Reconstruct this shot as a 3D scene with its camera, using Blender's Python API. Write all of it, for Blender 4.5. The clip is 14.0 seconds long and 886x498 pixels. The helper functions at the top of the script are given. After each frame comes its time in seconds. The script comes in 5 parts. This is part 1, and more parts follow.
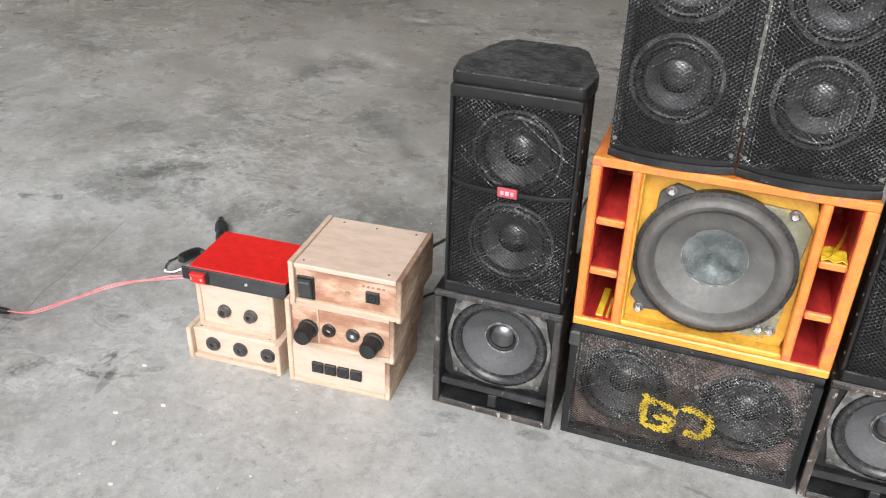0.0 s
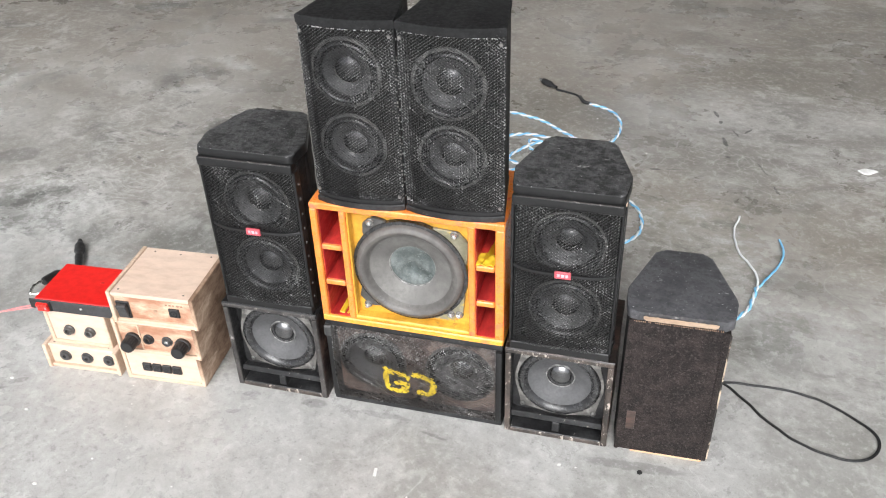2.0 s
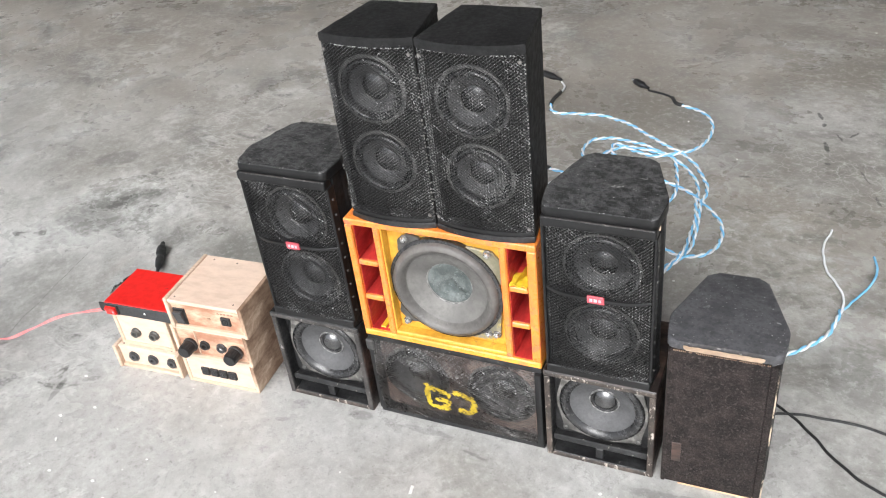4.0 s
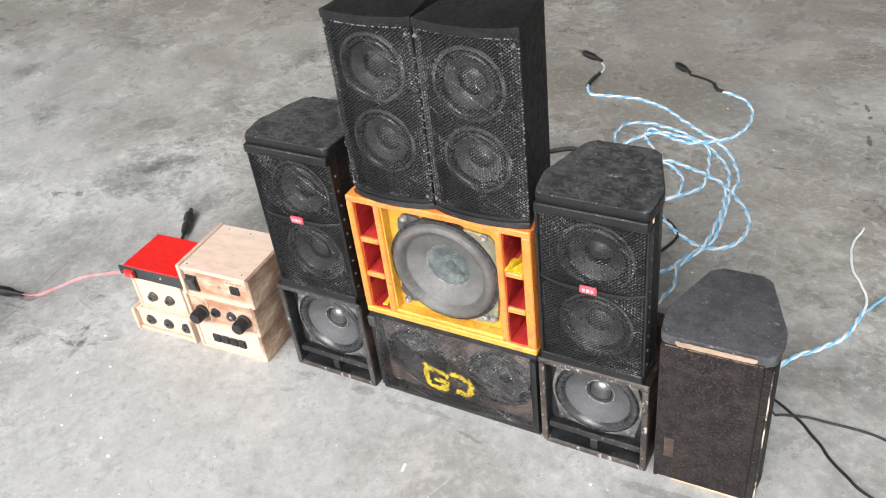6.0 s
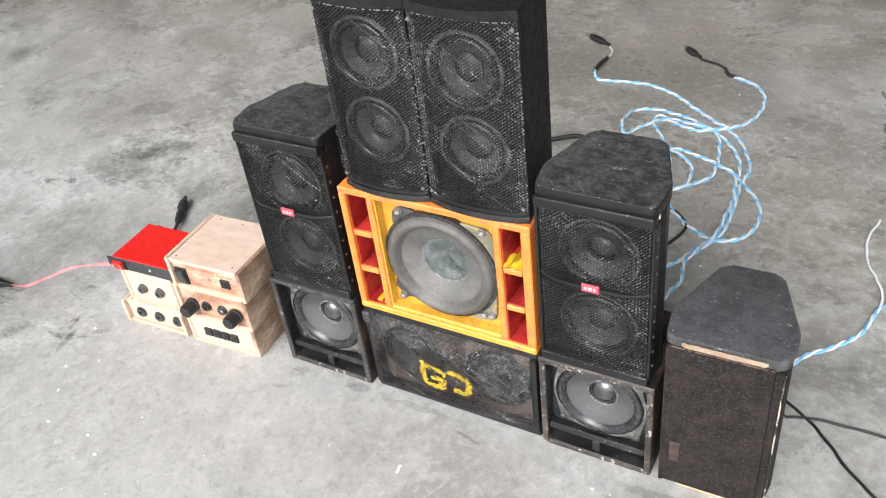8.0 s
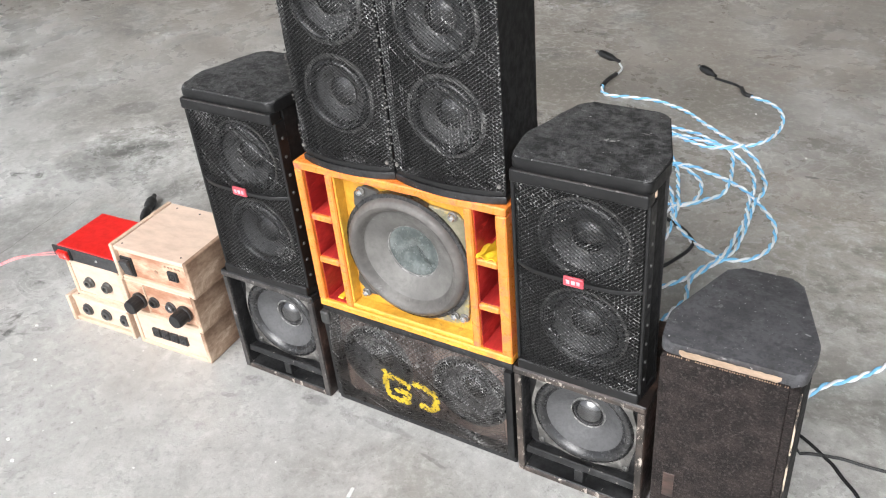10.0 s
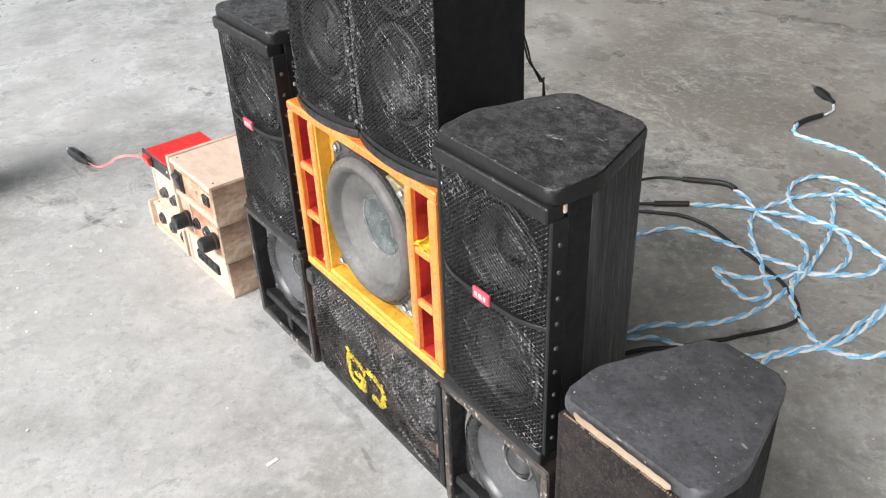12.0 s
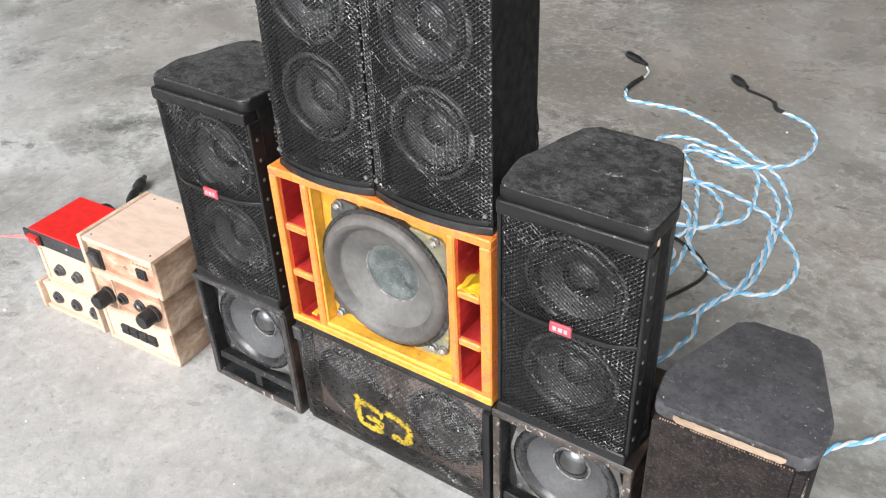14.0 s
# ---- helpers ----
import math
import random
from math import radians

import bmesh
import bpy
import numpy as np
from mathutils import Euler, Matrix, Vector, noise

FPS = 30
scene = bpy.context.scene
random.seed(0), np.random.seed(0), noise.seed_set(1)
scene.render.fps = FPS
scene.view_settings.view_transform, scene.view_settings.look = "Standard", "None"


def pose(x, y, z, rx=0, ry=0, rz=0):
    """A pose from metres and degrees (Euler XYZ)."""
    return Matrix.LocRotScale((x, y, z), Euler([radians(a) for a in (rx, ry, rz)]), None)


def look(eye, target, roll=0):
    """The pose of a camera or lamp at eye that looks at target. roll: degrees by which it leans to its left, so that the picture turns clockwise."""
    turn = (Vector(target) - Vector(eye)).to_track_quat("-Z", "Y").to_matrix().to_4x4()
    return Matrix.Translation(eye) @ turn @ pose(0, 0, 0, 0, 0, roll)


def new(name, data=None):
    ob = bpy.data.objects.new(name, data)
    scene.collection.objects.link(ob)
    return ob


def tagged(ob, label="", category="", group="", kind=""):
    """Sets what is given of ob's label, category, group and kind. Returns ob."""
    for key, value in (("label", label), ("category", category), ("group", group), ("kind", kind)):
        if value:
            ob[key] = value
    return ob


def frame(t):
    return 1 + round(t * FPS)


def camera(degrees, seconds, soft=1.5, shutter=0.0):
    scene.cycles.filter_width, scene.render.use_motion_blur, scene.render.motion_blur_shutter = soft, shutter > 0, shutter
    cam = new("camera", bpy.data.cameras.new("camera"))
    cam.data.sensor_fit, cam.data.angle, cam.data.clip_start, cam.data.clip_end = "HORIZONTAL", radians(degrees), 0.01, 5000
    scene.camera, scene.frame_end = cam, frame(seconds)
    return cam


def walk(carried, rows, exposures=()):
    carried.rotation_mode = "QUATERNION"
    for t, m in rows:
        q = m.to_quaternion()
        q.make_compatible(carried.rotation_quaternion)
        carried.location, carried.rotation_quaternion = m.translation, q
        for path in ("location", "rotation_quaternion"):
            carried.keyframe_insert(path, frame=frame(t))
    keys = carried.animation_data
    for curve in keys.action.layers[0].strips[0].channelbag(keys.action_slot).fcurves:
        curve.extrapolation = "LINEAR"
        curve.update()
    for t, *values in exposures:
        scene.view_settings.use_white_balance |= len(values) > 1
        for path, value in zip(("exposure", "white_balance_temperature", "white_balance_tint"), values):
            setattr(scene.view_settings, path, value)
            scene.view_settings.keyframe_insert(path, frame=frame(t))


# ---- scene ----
cam = camera(53.9, 14.0, 1.1)
PATH = [
    (0, (-0.008, -0.498, 0.447), (-0.569, 1.13, -0.569), 1.8),
    (0.5, (0.022, -0.522, 0.505), (-0.443, 1.084, -0.592), 2.8),
    (1, (0.09, -0.555, 0.564), (-0.36, 1.0, -0.611), 0.3),
    (1.5, (0.154, -0.547, 0.595), (-0.3, 1.014, -0.57), -0.7),
    (2, (0.194, -0.56, 0.605), (-0.261, 1.011, -0.546), -2.1),
    (2.5, (0.215, -0.563, 0.61), (-0.297, 0.988, -0.545), -3.0),
    (3, (0.229, -0.552, 0.607), (-0.333, 0.966, -0.567), -3.9),
    (3.5, (0.241, -0.532, 0.606), (-0.405, 0.956, -0.564), -5.2),
    (3.7, (0.25, -0.521, 0.609), (-0.444, 0.955, -0.548), -6.3),
    (5.8, (0.31, -0.482, 0.607), (-0.551, 0.883, -0.574), -8.0),
    (6, (0.308, -0.48, 0.607), (-0.552, 0.884, -0.576), -7.6),
    (6.5, (0.304, -0.474, 0.605), (-0.557, 0.889, -0.579), -7.3),
    (7, (0.304, -0.468, 0.604), (-0.548, 0.899, -0.582), -7.5),
    (7.5, (0.302, -0.459, 0.603), (-0.557, 0.896, -0.59), -7.7),
    (8, (0.301, -0.449, 0.594), (-0.568, 0.884, -0.617), -7.9),
    (8.5, (0.295, -0.449, 0.596), (-0.567, 0.9, -0.604), -7.4),
    (8.7, (0.285, -0.455, 0.592), (-0.561, 0.901, -0.61), -7.0),
    (10.8, (0.333, -0.333, 0.458), (-0.782, 0.96, -0.584), -3.5),
    (11, (0.346, -0.316, 0.453), (-0.837, 0.924, -0.578), -2.9),
    (11.5, (0.392, -0.267, 0.443), (-0.917, 0.835, -0.593), -3.0),
    (12, (0.412, -0.226, 0.443), (-0.975, 0.741, -0.626), -2.5),
    (12.5, (0.431, -0.223, 0.468), (-1.019, 0.618, -0.622), -3.8),
    (13, (0.445, -0.241, 0.499), (-0.935, 0.672, -0.624), -2.9),
    (13.5, (0.405, -0.27, 0.505), (-0.828, 0.835, -0.616), -2.2),
    (14, (0.288, -0.332, 0.496), (-0.662, 0.998, -0.656), -2.7),
]
walk(cam, [(t, look(eye, target, roll)) for t, eye, target, roll in PATH], exposures=[(0.0, 0.85, 6300.0, 10.0), (0.5, 0.85, 6300.0, 10.0), (1.5, 1.00, 6300.0, 10.0), (2.5, 1.20, 6300.0, 10.0), (3.5, 1.18, 6300.0, 10.0), (8.5, 1.18, 6300.0, 10.0), (11.0, 1.16, 6300.0, 10.0), (12.5, 1.28, 6300.0, 10.0), (14.0, 1.20, 6300.0, 10.0)])

# ---- world, sun and exposure ----
SUN_EL, SUN_AZ = 46.0, 276.0          # degrees; azimuth counted from +x towards +y
world = bpy.data.worlds.new("overcast_sky")
scene.world = world
world.use_nodes = True
wn, wl = world.node_tree.nodes, world.node_tree.links
wn.clear()
sky = wn.new("ShaderNodeTexSky")
sky.sky_type, sky.sun_disc = "NISHITA", False
sky.sun_elevation, sky.sun_rotation = radians(SUN_EL), radians(90.0 - SUN_AZ)
sky.air_density, sky.dust_density = 1.0, 4.0
pale = wn.new("ShaderNodeHueSaturation")
pale.inputs["Saturation"].default_value = 0.22
bg = wn.new("ShaderNodeBackground")
bg.inputs["Strength"].default_value = 0.15
wo = wn.new("ShaderNodeOutputWorld")
wl.new(sky.outputs["Color"], pale.inputs["Color"])
wl.new(pale.outputs["Color"], bg.inputs["Color"])
wl.new(bg.outputs["Background"], wo.inputs["Surface"])

sun_data = bpy.data.lights.new("sun", "SUN")
sun_data.energy, sun_data.angle, sun_data.color = 1.4, radians(50.0), (1.0, 0.985, 0.96)
sun = new("sun", sun_data)
sun.matrix_world = look((0, 0, 0), (-math.cos(radians(SUN_EL)) * math.cos(radians(SUN_AZ)),
                                    -math.cos(radians(SUN_EL)) * math.sin(radians(SUN_AZ)), -math.sin(radians(SUN_EL))))


# ---- materials ----
class Nodes:
    """A small builder round one node material."""

    def __init__(self, name):
        self.mat = bpy.data.materials.new(name)
        self.mat.use_nodes = True
        self.t = self.mat.node_tree
        self.bsdf = self.t.nodes["Principled BSDF"]
        self.co = self.t.nodes.new("ShaderNodeTexCoord").outputs["Object"]

    def node(self, kind, **values):
        n = self.t.nodes.new(kind)
        for key, v in values.items():
            if hasattr(v, "is_linked"):
                self.t.links.new(v, n.inputs[key])
            else:
                n.inputs[key].default_value = v
        return n

    def put(self, key, v):
        if hasattr(v, "is_linked"):
            self.t.links.new(v, self.bsdf.inputs[key])
        else:
            self.bsdf.inputs[key].default_value = v

    def moved(self, scale=(1, 1, 1), turn=(0, 0, 0), shift=(0, 0, 0), src=None):
        m = self.t.nodes.new("ShaderNodeMapping")
        self.t.links.new(src or self.co, m.inputs["Vector"])
        m.inputs["Scale"].default_value, m.inputs["Rotation"].default_value, m.inputs["Location"].default_value = scale, turn, shift
        return m.outputs["Vector"]

    def noise(self, scale, detail=4.0, rough=0.55, src=None, distort=0.0, kind="FBM"):
        n = self.t.nodes.new("ShaderNodeTexNoise")
        n.noise_type = kind
        self.t.links.new(src or self.co, n.inputs["Vector"])
        n.inputs["Scale"].default_value, n.inputs["Detail"].default_value = scale, detail
        n.inputs["Roughness"].default_value, n.inputs["Distortion"].default_value = rough, distort
        return n.outputs["Fac"] if "Fac" in n.outputs else n.outputs[0]

    def ramp(self, fac, lo, hi, a=0.0, b=1.0):
        n = self.t.nodes.new("ShaderNodeMapRange")
        n.interpolation_type = "SMOOTHSTEP"
        self.t.links.new(fac, n.inputs["Value"])
        for k, v in zip(("From Min", "From Max", "To Min", "To Max"), (lo, hi, a, b)):
            n.inputs[k].default_value = v
        return n.outputs["Result"]

    def math(self, op, a, b=0.0):
        n = self.t.nodes.new("ShaderNodeMath")
        n.operation = op
        for i, v in enumerate((a, b)):
            if hasattr(v, "is_linked"):
                self.t.links.new(v, n.inputs[i])
            else:
                n.inputs[i].default_value = v
        return n.outputs[0]

    def mix(self, fac, a, b, mode="MIX"):
        n = self.t.nodes.new("ShaderNodeMix")
        n.data_type, n.blend_type = "RGBA", mode
        for i, v in ((0, fac), (6, a), (7, b)):
            if hasattr(v, "is_linked"):
                self.t.links.new(v, n.inputs[i])
            else:
                n.inputs[i].default_value = (*v, 1.0) if isinstance(v, tuple) and len(v) == 3 else v
        return n.outputs[2]

    def bump(self, height, strength, dist):
        n = self.t.nodes.new("ShaderNodeBump")
        self.t.links.new(height, n.inputs["Height"])
        n.inputs["Strength"].default_value, n.inputs["Distance"].default_value = strength, dist
        self.t.links.new(n.outputs["Normal"], self.bsdf.inputs["Normal"])


def surface(name, dark, light, scale, rough, metal=0.0, fine=6.0, bump=0.25, dist=0.0004, stretch=(1, 1, 1),
            wear=None, wear_at=(0.62, 0.7), wear_scale=90.0, coat=0.0, sheen=0.0, spec=0.5, span=(0.3, 0.7)):
    """A worn surface: two colours by broad noise, fine grain on top, and flecks of a wear colour."""
    k = Nodes(name)
    v = k.moved(stretch)
    broad, grain = k.noise(scale, 5, 0.6, v), k.noise(scale * fine, 6, 0.65, v)
    col = k.mix(k.ramp(broad, *span), dark, light)
    col = k.mix(k.ramp(grain, 0.3, 0.75, 0.0, 0.45), col, tuple(c * 0.62 for c in dark))
    r = k.ramp(grain, 0.3, 0.7, rough[0], rough[1])
    if wear:
        flecks = k.ramp(k.noise(wear_scale, 7, 0.7, v, 0.4), *wear_at)
        col = k.mix(flecks, col, wear)
    k.put("Base Color", col)
    k.put("Roughness", r)
    k.put("Metallic", metal)
    k.put("Coat Weight", coat)
    k.put("Sheen Weight", sheen)
    k.put("Specular IOR Level", spec)
    k.bump(grain, bump, dist)
    return k.mat


def felt(name, dark, light, scuff, bump=0.5, worn=1.0, wrinkle=1.0, fine=150.0):
    """Stuck-down black covering: matted blotches, low lumps, rubbed pale patches, short scratches and dust."""
    k = Nodes(name)
    broad = k.noise(30.0, 4, 0.6, k.moved((1, 1, 1), (0, 0, 0.4), (2.1, 0.4, 0.0)))
    blotch = k.noise(fine, 8, 0.74, k.moved((0.75, 1, 1), (0, 0, 0.2)), 0.15)
    tuft = k.noise(330.0, 4, 0.65)
    grain = k.noise(1000.0, 3, 0.7)
    col = k.mix(k.ramp(blotch, 0.43, 0.57), dark, light)
    col = k.mix(k.ramp(broad, 0.46, 0.64, 0.0, 0.55), col, tuple(c * 1.35 for c in light))
    col = k.mix(k.ramp(tuft, 0.34, 0.52, 0.65, 0.0), col, tuple(c * 0.6 for c in dark))
    rub = k.math("MULTIPLY", k.ramp(k.noise(55.0, 6, 0.7, k.moved((1, 1, 1), (0, 0, 1.1), (5.0, 0, 3.0))), 0.56, 0.68), k.ramp(tuft, 0.45, 0.62))
    col = k.mix(k.math("MULTIPLY", rub, 0.55 * worn), col, scuff)
    line = k.noise(300.0, 2, 0.5, k.moved((0.14, 1, 1), (0, 0, 0), (1.0, 1.0, 0), k.moved((1, 1, 1), (0, 0, 0.15))))
    here = k.ramp(k.noise(70.0, 3, 0.6, k.moved((1, 1, 1), (0, 0, 0), (1.0, 0, 3.0))), 0.58, 0.64, 0.0, worn)
    col = k.mix(k.math("MULTIPLY", k.ramp(line, 0.66, 0.70), here), col, scuff)
    col = k.mix(k.ramp(k.noise(520.0, 2, 0.6), 0.70, 0.73), col, tuple(min(0.5, c * 1.8) for c in scuff))
    k.put("Base Color", col)
    k.put("Roughness", k.ramp(blotch, 0.35, 0.65, 0.62, 0.42))
    h = k.math("ADD", k.math("MULTIPLY", k.noise(80.0, 5, 0.62), 2.2 * wrinkle), k.math("ADD", k.math("MULTIPLY", tuft, 0.7), k.math("MULTIPLY", grain, 0.2)))
    k.bump(h, bump, 0.0014)
    return k.mat


def concrete():
    k = Nodes("worn_concrete")
    broad = k.noise(1.3, 3, 0.5)
    cloud = k.noise(4.2, 9, 0.68, None, 0.2)
    patch = k.noise(17.0, 10, 0.74, k.moved((1, 1, 1), (0, 0, 0.5), (3.1, 1.7, 0)), 0.25)
    grit = k.noise(260.0, 4, 0.7)
    fine = k.noise(1100.0, 2, 0.6)
    col = k.mix(k.ramp(broad, 0.35, 0.65), (0.37, 0.365, 0.35), (0.46, 0.455, 0.44))
    col = k.mix(k.ramp(cloud, 0.44, 0.62, 0.0, 0.75), col, (0.245, 0.24, 0.222))
    mottle = k.noise(34.0, 7, 0.68, k.moved((1, 0.8, 1), (0, 0, 0.4), (2.2, 5.1, 0)), 0.25)
    sep = k.t.nodes.new("ShaderNodeSeparateXYZ")
    k.t.links.new(k.co, sep.inputs[0])
    x, y = sep.outputs["X"], sep.outputs["Y"]
    deep = k.ramp(y, -0.12, 0.30, 0.4, 1.0)
    col = k.mix(k.math("MULTIPLY", k.ramp(mottle, 0.50, 0.66, 0.0, 0.55), deep), col, (0.215, 0.21, 0.193))
    col = k.mix(k.ramp(mottle, 0.48, 0.34, 0.0, 0.35), col, (0.56, 0.56, 0.545))
    # brown dirt over the rear, deepened to stand in for the dimmer light there
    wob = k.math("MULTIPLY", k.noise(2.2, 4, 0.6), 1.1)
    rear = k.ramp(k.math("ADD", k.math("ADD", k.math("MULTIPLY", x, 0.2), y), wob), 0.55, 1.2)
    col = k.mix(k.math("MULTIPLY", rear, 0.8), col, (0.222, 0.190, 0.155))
    # dark blotches
    blot = k.ramp(k.noise(7.0, 9, 0.7, k.moved((1, 1, 1), (0, 0, 0.2), (7.7, 2.1, 0)), 0.5), 0.50, 0.66, 0.0, 0.85)
    col = k.mix(k.math("MULTIPLY", k.math("MULTIPLY", blot, k.ramp(x, 0.25, -0.1, 0.15, 1.0)), k.ramp(y, -0.1, 0.35)), col, (0.10, 0.098, 0.09))
    # a pale rubbed patch east of the leads
    off = k.t.nodes.new("ShaderNodeVectorMath")
    off.operation = "LENGTH"
    k.t.links.new(k.moved((3.4, 6.5, 0), (0, 0, 0), (-0.36 * 3.4, -0.63 * 6.5, 0)), off.inputs[0])
    edge = k.math("ADD", off.outputs["Value"], k.math("MULTIPLY", k.math("SUBTRACT", k.noise(11.0, 9, 0.74, None, 0.4), 0.5), 3.2))
    col = k.mix(k.ramp(edge, 0.60, 1.30, 0.48, 0.0), col, (0.42, 0.42, 0.415))
    # pale scuffed lime, mostly over the rear and the west
    lime_area = k.math("MULTIPLY", k.ramp(k.noise(2.6, 3, 0.5, k.moved((1, 1, 1), (0, 0, 0), (1.3, 4.4, 0))), 0.36, 0.52),
                       k.ramp(k.math("SUBTRACT", k.math("MULTIPLY", y, 0.5), x), 0.15, 0.75))
    lime = k.math("MULTIPLY", k.ramp(patch, 0.49, 0.66), lime_area)
    col = k.mix(k.math("MULTIPLY", k.math("MULTIPLY", lime, k.ramp(y, 1.5, 0.85, 0.25, 1.0)), 0.55), col, (0.66, 0.66, 0.64))
    # broad drifts of trodden dirt over the rear, with clearer lanes between
    drift = k.noise(3.4, 8, 0.66, k.moved((0.62, 1.25, 1), (0, 0, 0.25), (5.2, 1.1, 0)), 0.6)
    col = k.mix(k.math("MULTIPLY", k.ramp(drift, 0.47, 0.60, 0.0, 0.62), k.ramp(y, 0.25, 0.6)), col, (0.150, 0.135, 0.115))
    col = k.mix(k.math("MULTIPLY", k.ramp(drift, 0.46, 0.36, 0.0, 0.45), k.ramp(y, 0.25, 0.6)), col, (0.40, 0.385, 0.355))
    # rough mottling of the eastern floor
    rough_e = k.noise(15.0, 9, 0.72, k.moved((0.7, 1.2, 1), (0, 0, 0.3), (3.3, 9.1, 0)), 0.3)
    east = k.math("MULTIPLY", k.ramp(x, 0.02, 0.30), k.ramp(y, -0.05, 0.15))
    col = k.mix(k.math("MULTIPLY", k.ramp(rough_e, 0.50, 0.62, 0.0, 0.60), east), col, (0.125, 0.118, 0.105))
    col = k.mix(k.math("MULTIPLY", k.ramp(rough_e, 0.48, 0.38, 0.0, 0.45), east), col, (0.50, 0.495, 0.475))
    # clusters of broken surface: dark flakes with pale veined rims
    group = k.ramp(k.noise(4.6, 4, 0.6, k.moved((1, 1, 1), (0, 0, 0.2), (2.9, 6.4, 0))), 0.46, 0.56)
    group = k.math("MULTIPLY", group, k.ramp(k.math("SUBTRACT", k.math("MULTIPLY", y, 0.6), x), 0.05, 0.40))
    flake = k.noise(21.0, 3, 0.55, k.moved((0.8, 1.3, 1), (0, 0, 0.35), (4.4, 2.7, 0)), 1.0)
    rimmed = k.math("MULTIPLY", k.ramp(k.math("ABSOLUTE", k.math("SUBTRACT", flake, 0.54)), 0.0, 0.045, 1.0, 0.0), k.ramp(k.noise(120.0, 4, 0.7), 0.36, 0.56, 0.25, 1.0))
    col = k.mix(k.math("MULTIPLY", k.math("MULTIPLY", rimmed, group), 0.38), col, (0.66, 0.66, 0.64))
    col = k.mix(k.math("MULTIPLY", k.math("MULTIPLY", k.ramp(flake, 0.615, 0.65), k.math("MULTIPLY", group, k.ramp(k.noise(70.0, 5, 0.7), 0.42, 0.56))), 0.75), col, (0.085, 0.083, 0.077))
    web = k.noise(12.0, 2, 0.5, k.moved((1, 1, 1), (0, 0, 0.8), (8.8, 0.9, 0)), 1.6)
    thread = k.ramp(k.math("ABSOLUTE", k.math("SUBTRACT", web, 0.5)), 0.0, 0.012, 1.0, 0.0)
    col = k.mix(k.math("MULTIPLY", k.math("MULTIPLY", thread, k.ramp(k.noise(9.0, 4, 0.6), 0.46, 0.60)), k.math("MULTIPLY", k.ramp(y, 0.05, 0.35, 0.1, 0.30), k.ramp(x, 0.25, -0.1, 0.3, 1.0))), col, (0.60, 0.60, 0.58))
    # pale fine cracks and rubbed specks on the eastern side
    vor = k.t.nodes.new("ShaderNodeTexVoronoi")
    vor.feature = "DISTANCE_TO_EDGE"
    vor.inputs["Scale"].default_value = 38.0
    wv = k.t.nodes.new("ShaderNodeVectorMath")
    wv.operation = "MULTIPLY_ADD"
    nv = k.t.nodes.new("ShaderNodeTexNoise")
    nv.inputs["Scale"].default_value, nv.inputs["Detail"].default_value = 18.0, 5.0
    k.t.links.new(k.co, nv.inputs["Vector"])
    k.t.links.new(nv.outputs["Color"], wv.inputs[0])
    wv.inputs[1].default_value = (0.06, 0.06, 0.0)
    k.t.links.new(k.co, wv.inputs[2])
    k.t.links.new(wv.outputs[0], vor.inputs["Vector"])
    craze = k.math("MULTIPLY", k.ramp(vor.outputs["Distance"], 0.0, 0.035, 1.0, 0.0), k.ramp(k.noise(5.0, 4, 0.6, k.moved((1, 1, 1), (0, 0, 0), (4.1, 0.6, 0))), 0.47, 0.60))
    col = k.mix(k.math("MULTIPLY", k.math("MULTIPLY", craze, k.ramp(edge, 0.9, 1.7, 1.0, 0.12)), k.math("MULTIPLY", k.ramp(x, -0.05, 0.15), 0.42)), col, (0.56, 0.56, 0.54))
    col = k.mix(k.math("MULTIPLY", k.ramp(k.noise(75.0, 6, 0.7), 0.56, 0.68), 0.16), col, (0.50, 0.50, 0.48))
    # thin pale scratches
    ridge = k.noise(5.0, 3, 0.5, k.moved((1, 1, 1), (0, 0, 0.9), (0.3, 8.2, 0)), 1.5)
    line = k.ramp(k.math("ABSOLUTE", k.math("SUBTRACT", ridge, 0.5)), 0.0, 0.006, 1.0, 0.0)
    veins = k.math("MULTIPLY", line, k.ramp(k.noise(5.5, 3, 0.5), 0.52, 0.66))
    col = k.mix(k.math("MULTIPLY", veins, 0.4), col, (0.52, 0.52, 0.50))
    ridge2 = k.noise(11.0, 2, 0.5, k.moved((1, 1, 1), (0, 0, 2.1), (5.3, 0.2, 0)), 0.8)
    line2 = k.ramp(k.math("ABSOLUTE", k.math("SUBTRACT", ridge2, 0.47)), 0.0, 0.008, 1.0, 0.0)
    hair = k.math("MULTIPLY", line2, k.ramp(k.noise(6.5, 3, 0.5, k.moved((1, 1, 1), (0, 0, 0), (9, 9, 0))), 0.56, 0.66))
    col = k.mix(k.math("MULTIPLY", hair, 0.25), col, (0.16, 0.155, 0.14))
    # dark drips and rubber marks at a few places
    bend = k.t.nodes.new("ShaderNodeVectorMath")
    bend.operation = "ADD"
    k.t.links.new(k.co, bend.inputs[0])
    n3 = k.t.nodes.new("ShaderNodeTexNoise")
    n3.inputs["Scale"].default_value, n3.inputs["Detail"].default_value = 110.0, 4.0
    k.t.links.new(k.co, n3.inputs["Vector"])
    sc = k.t.nodes.new("ShaderNodeVectorMath")
    sc.operation = "SCALE"
    k.t.links.new(n3.outputs["Color"], sc.inputs[0])
    sc.inputs["Scale"].default_value = 0.006
    k.t.links.new(sc.outputs[0], bend.inputs[1])
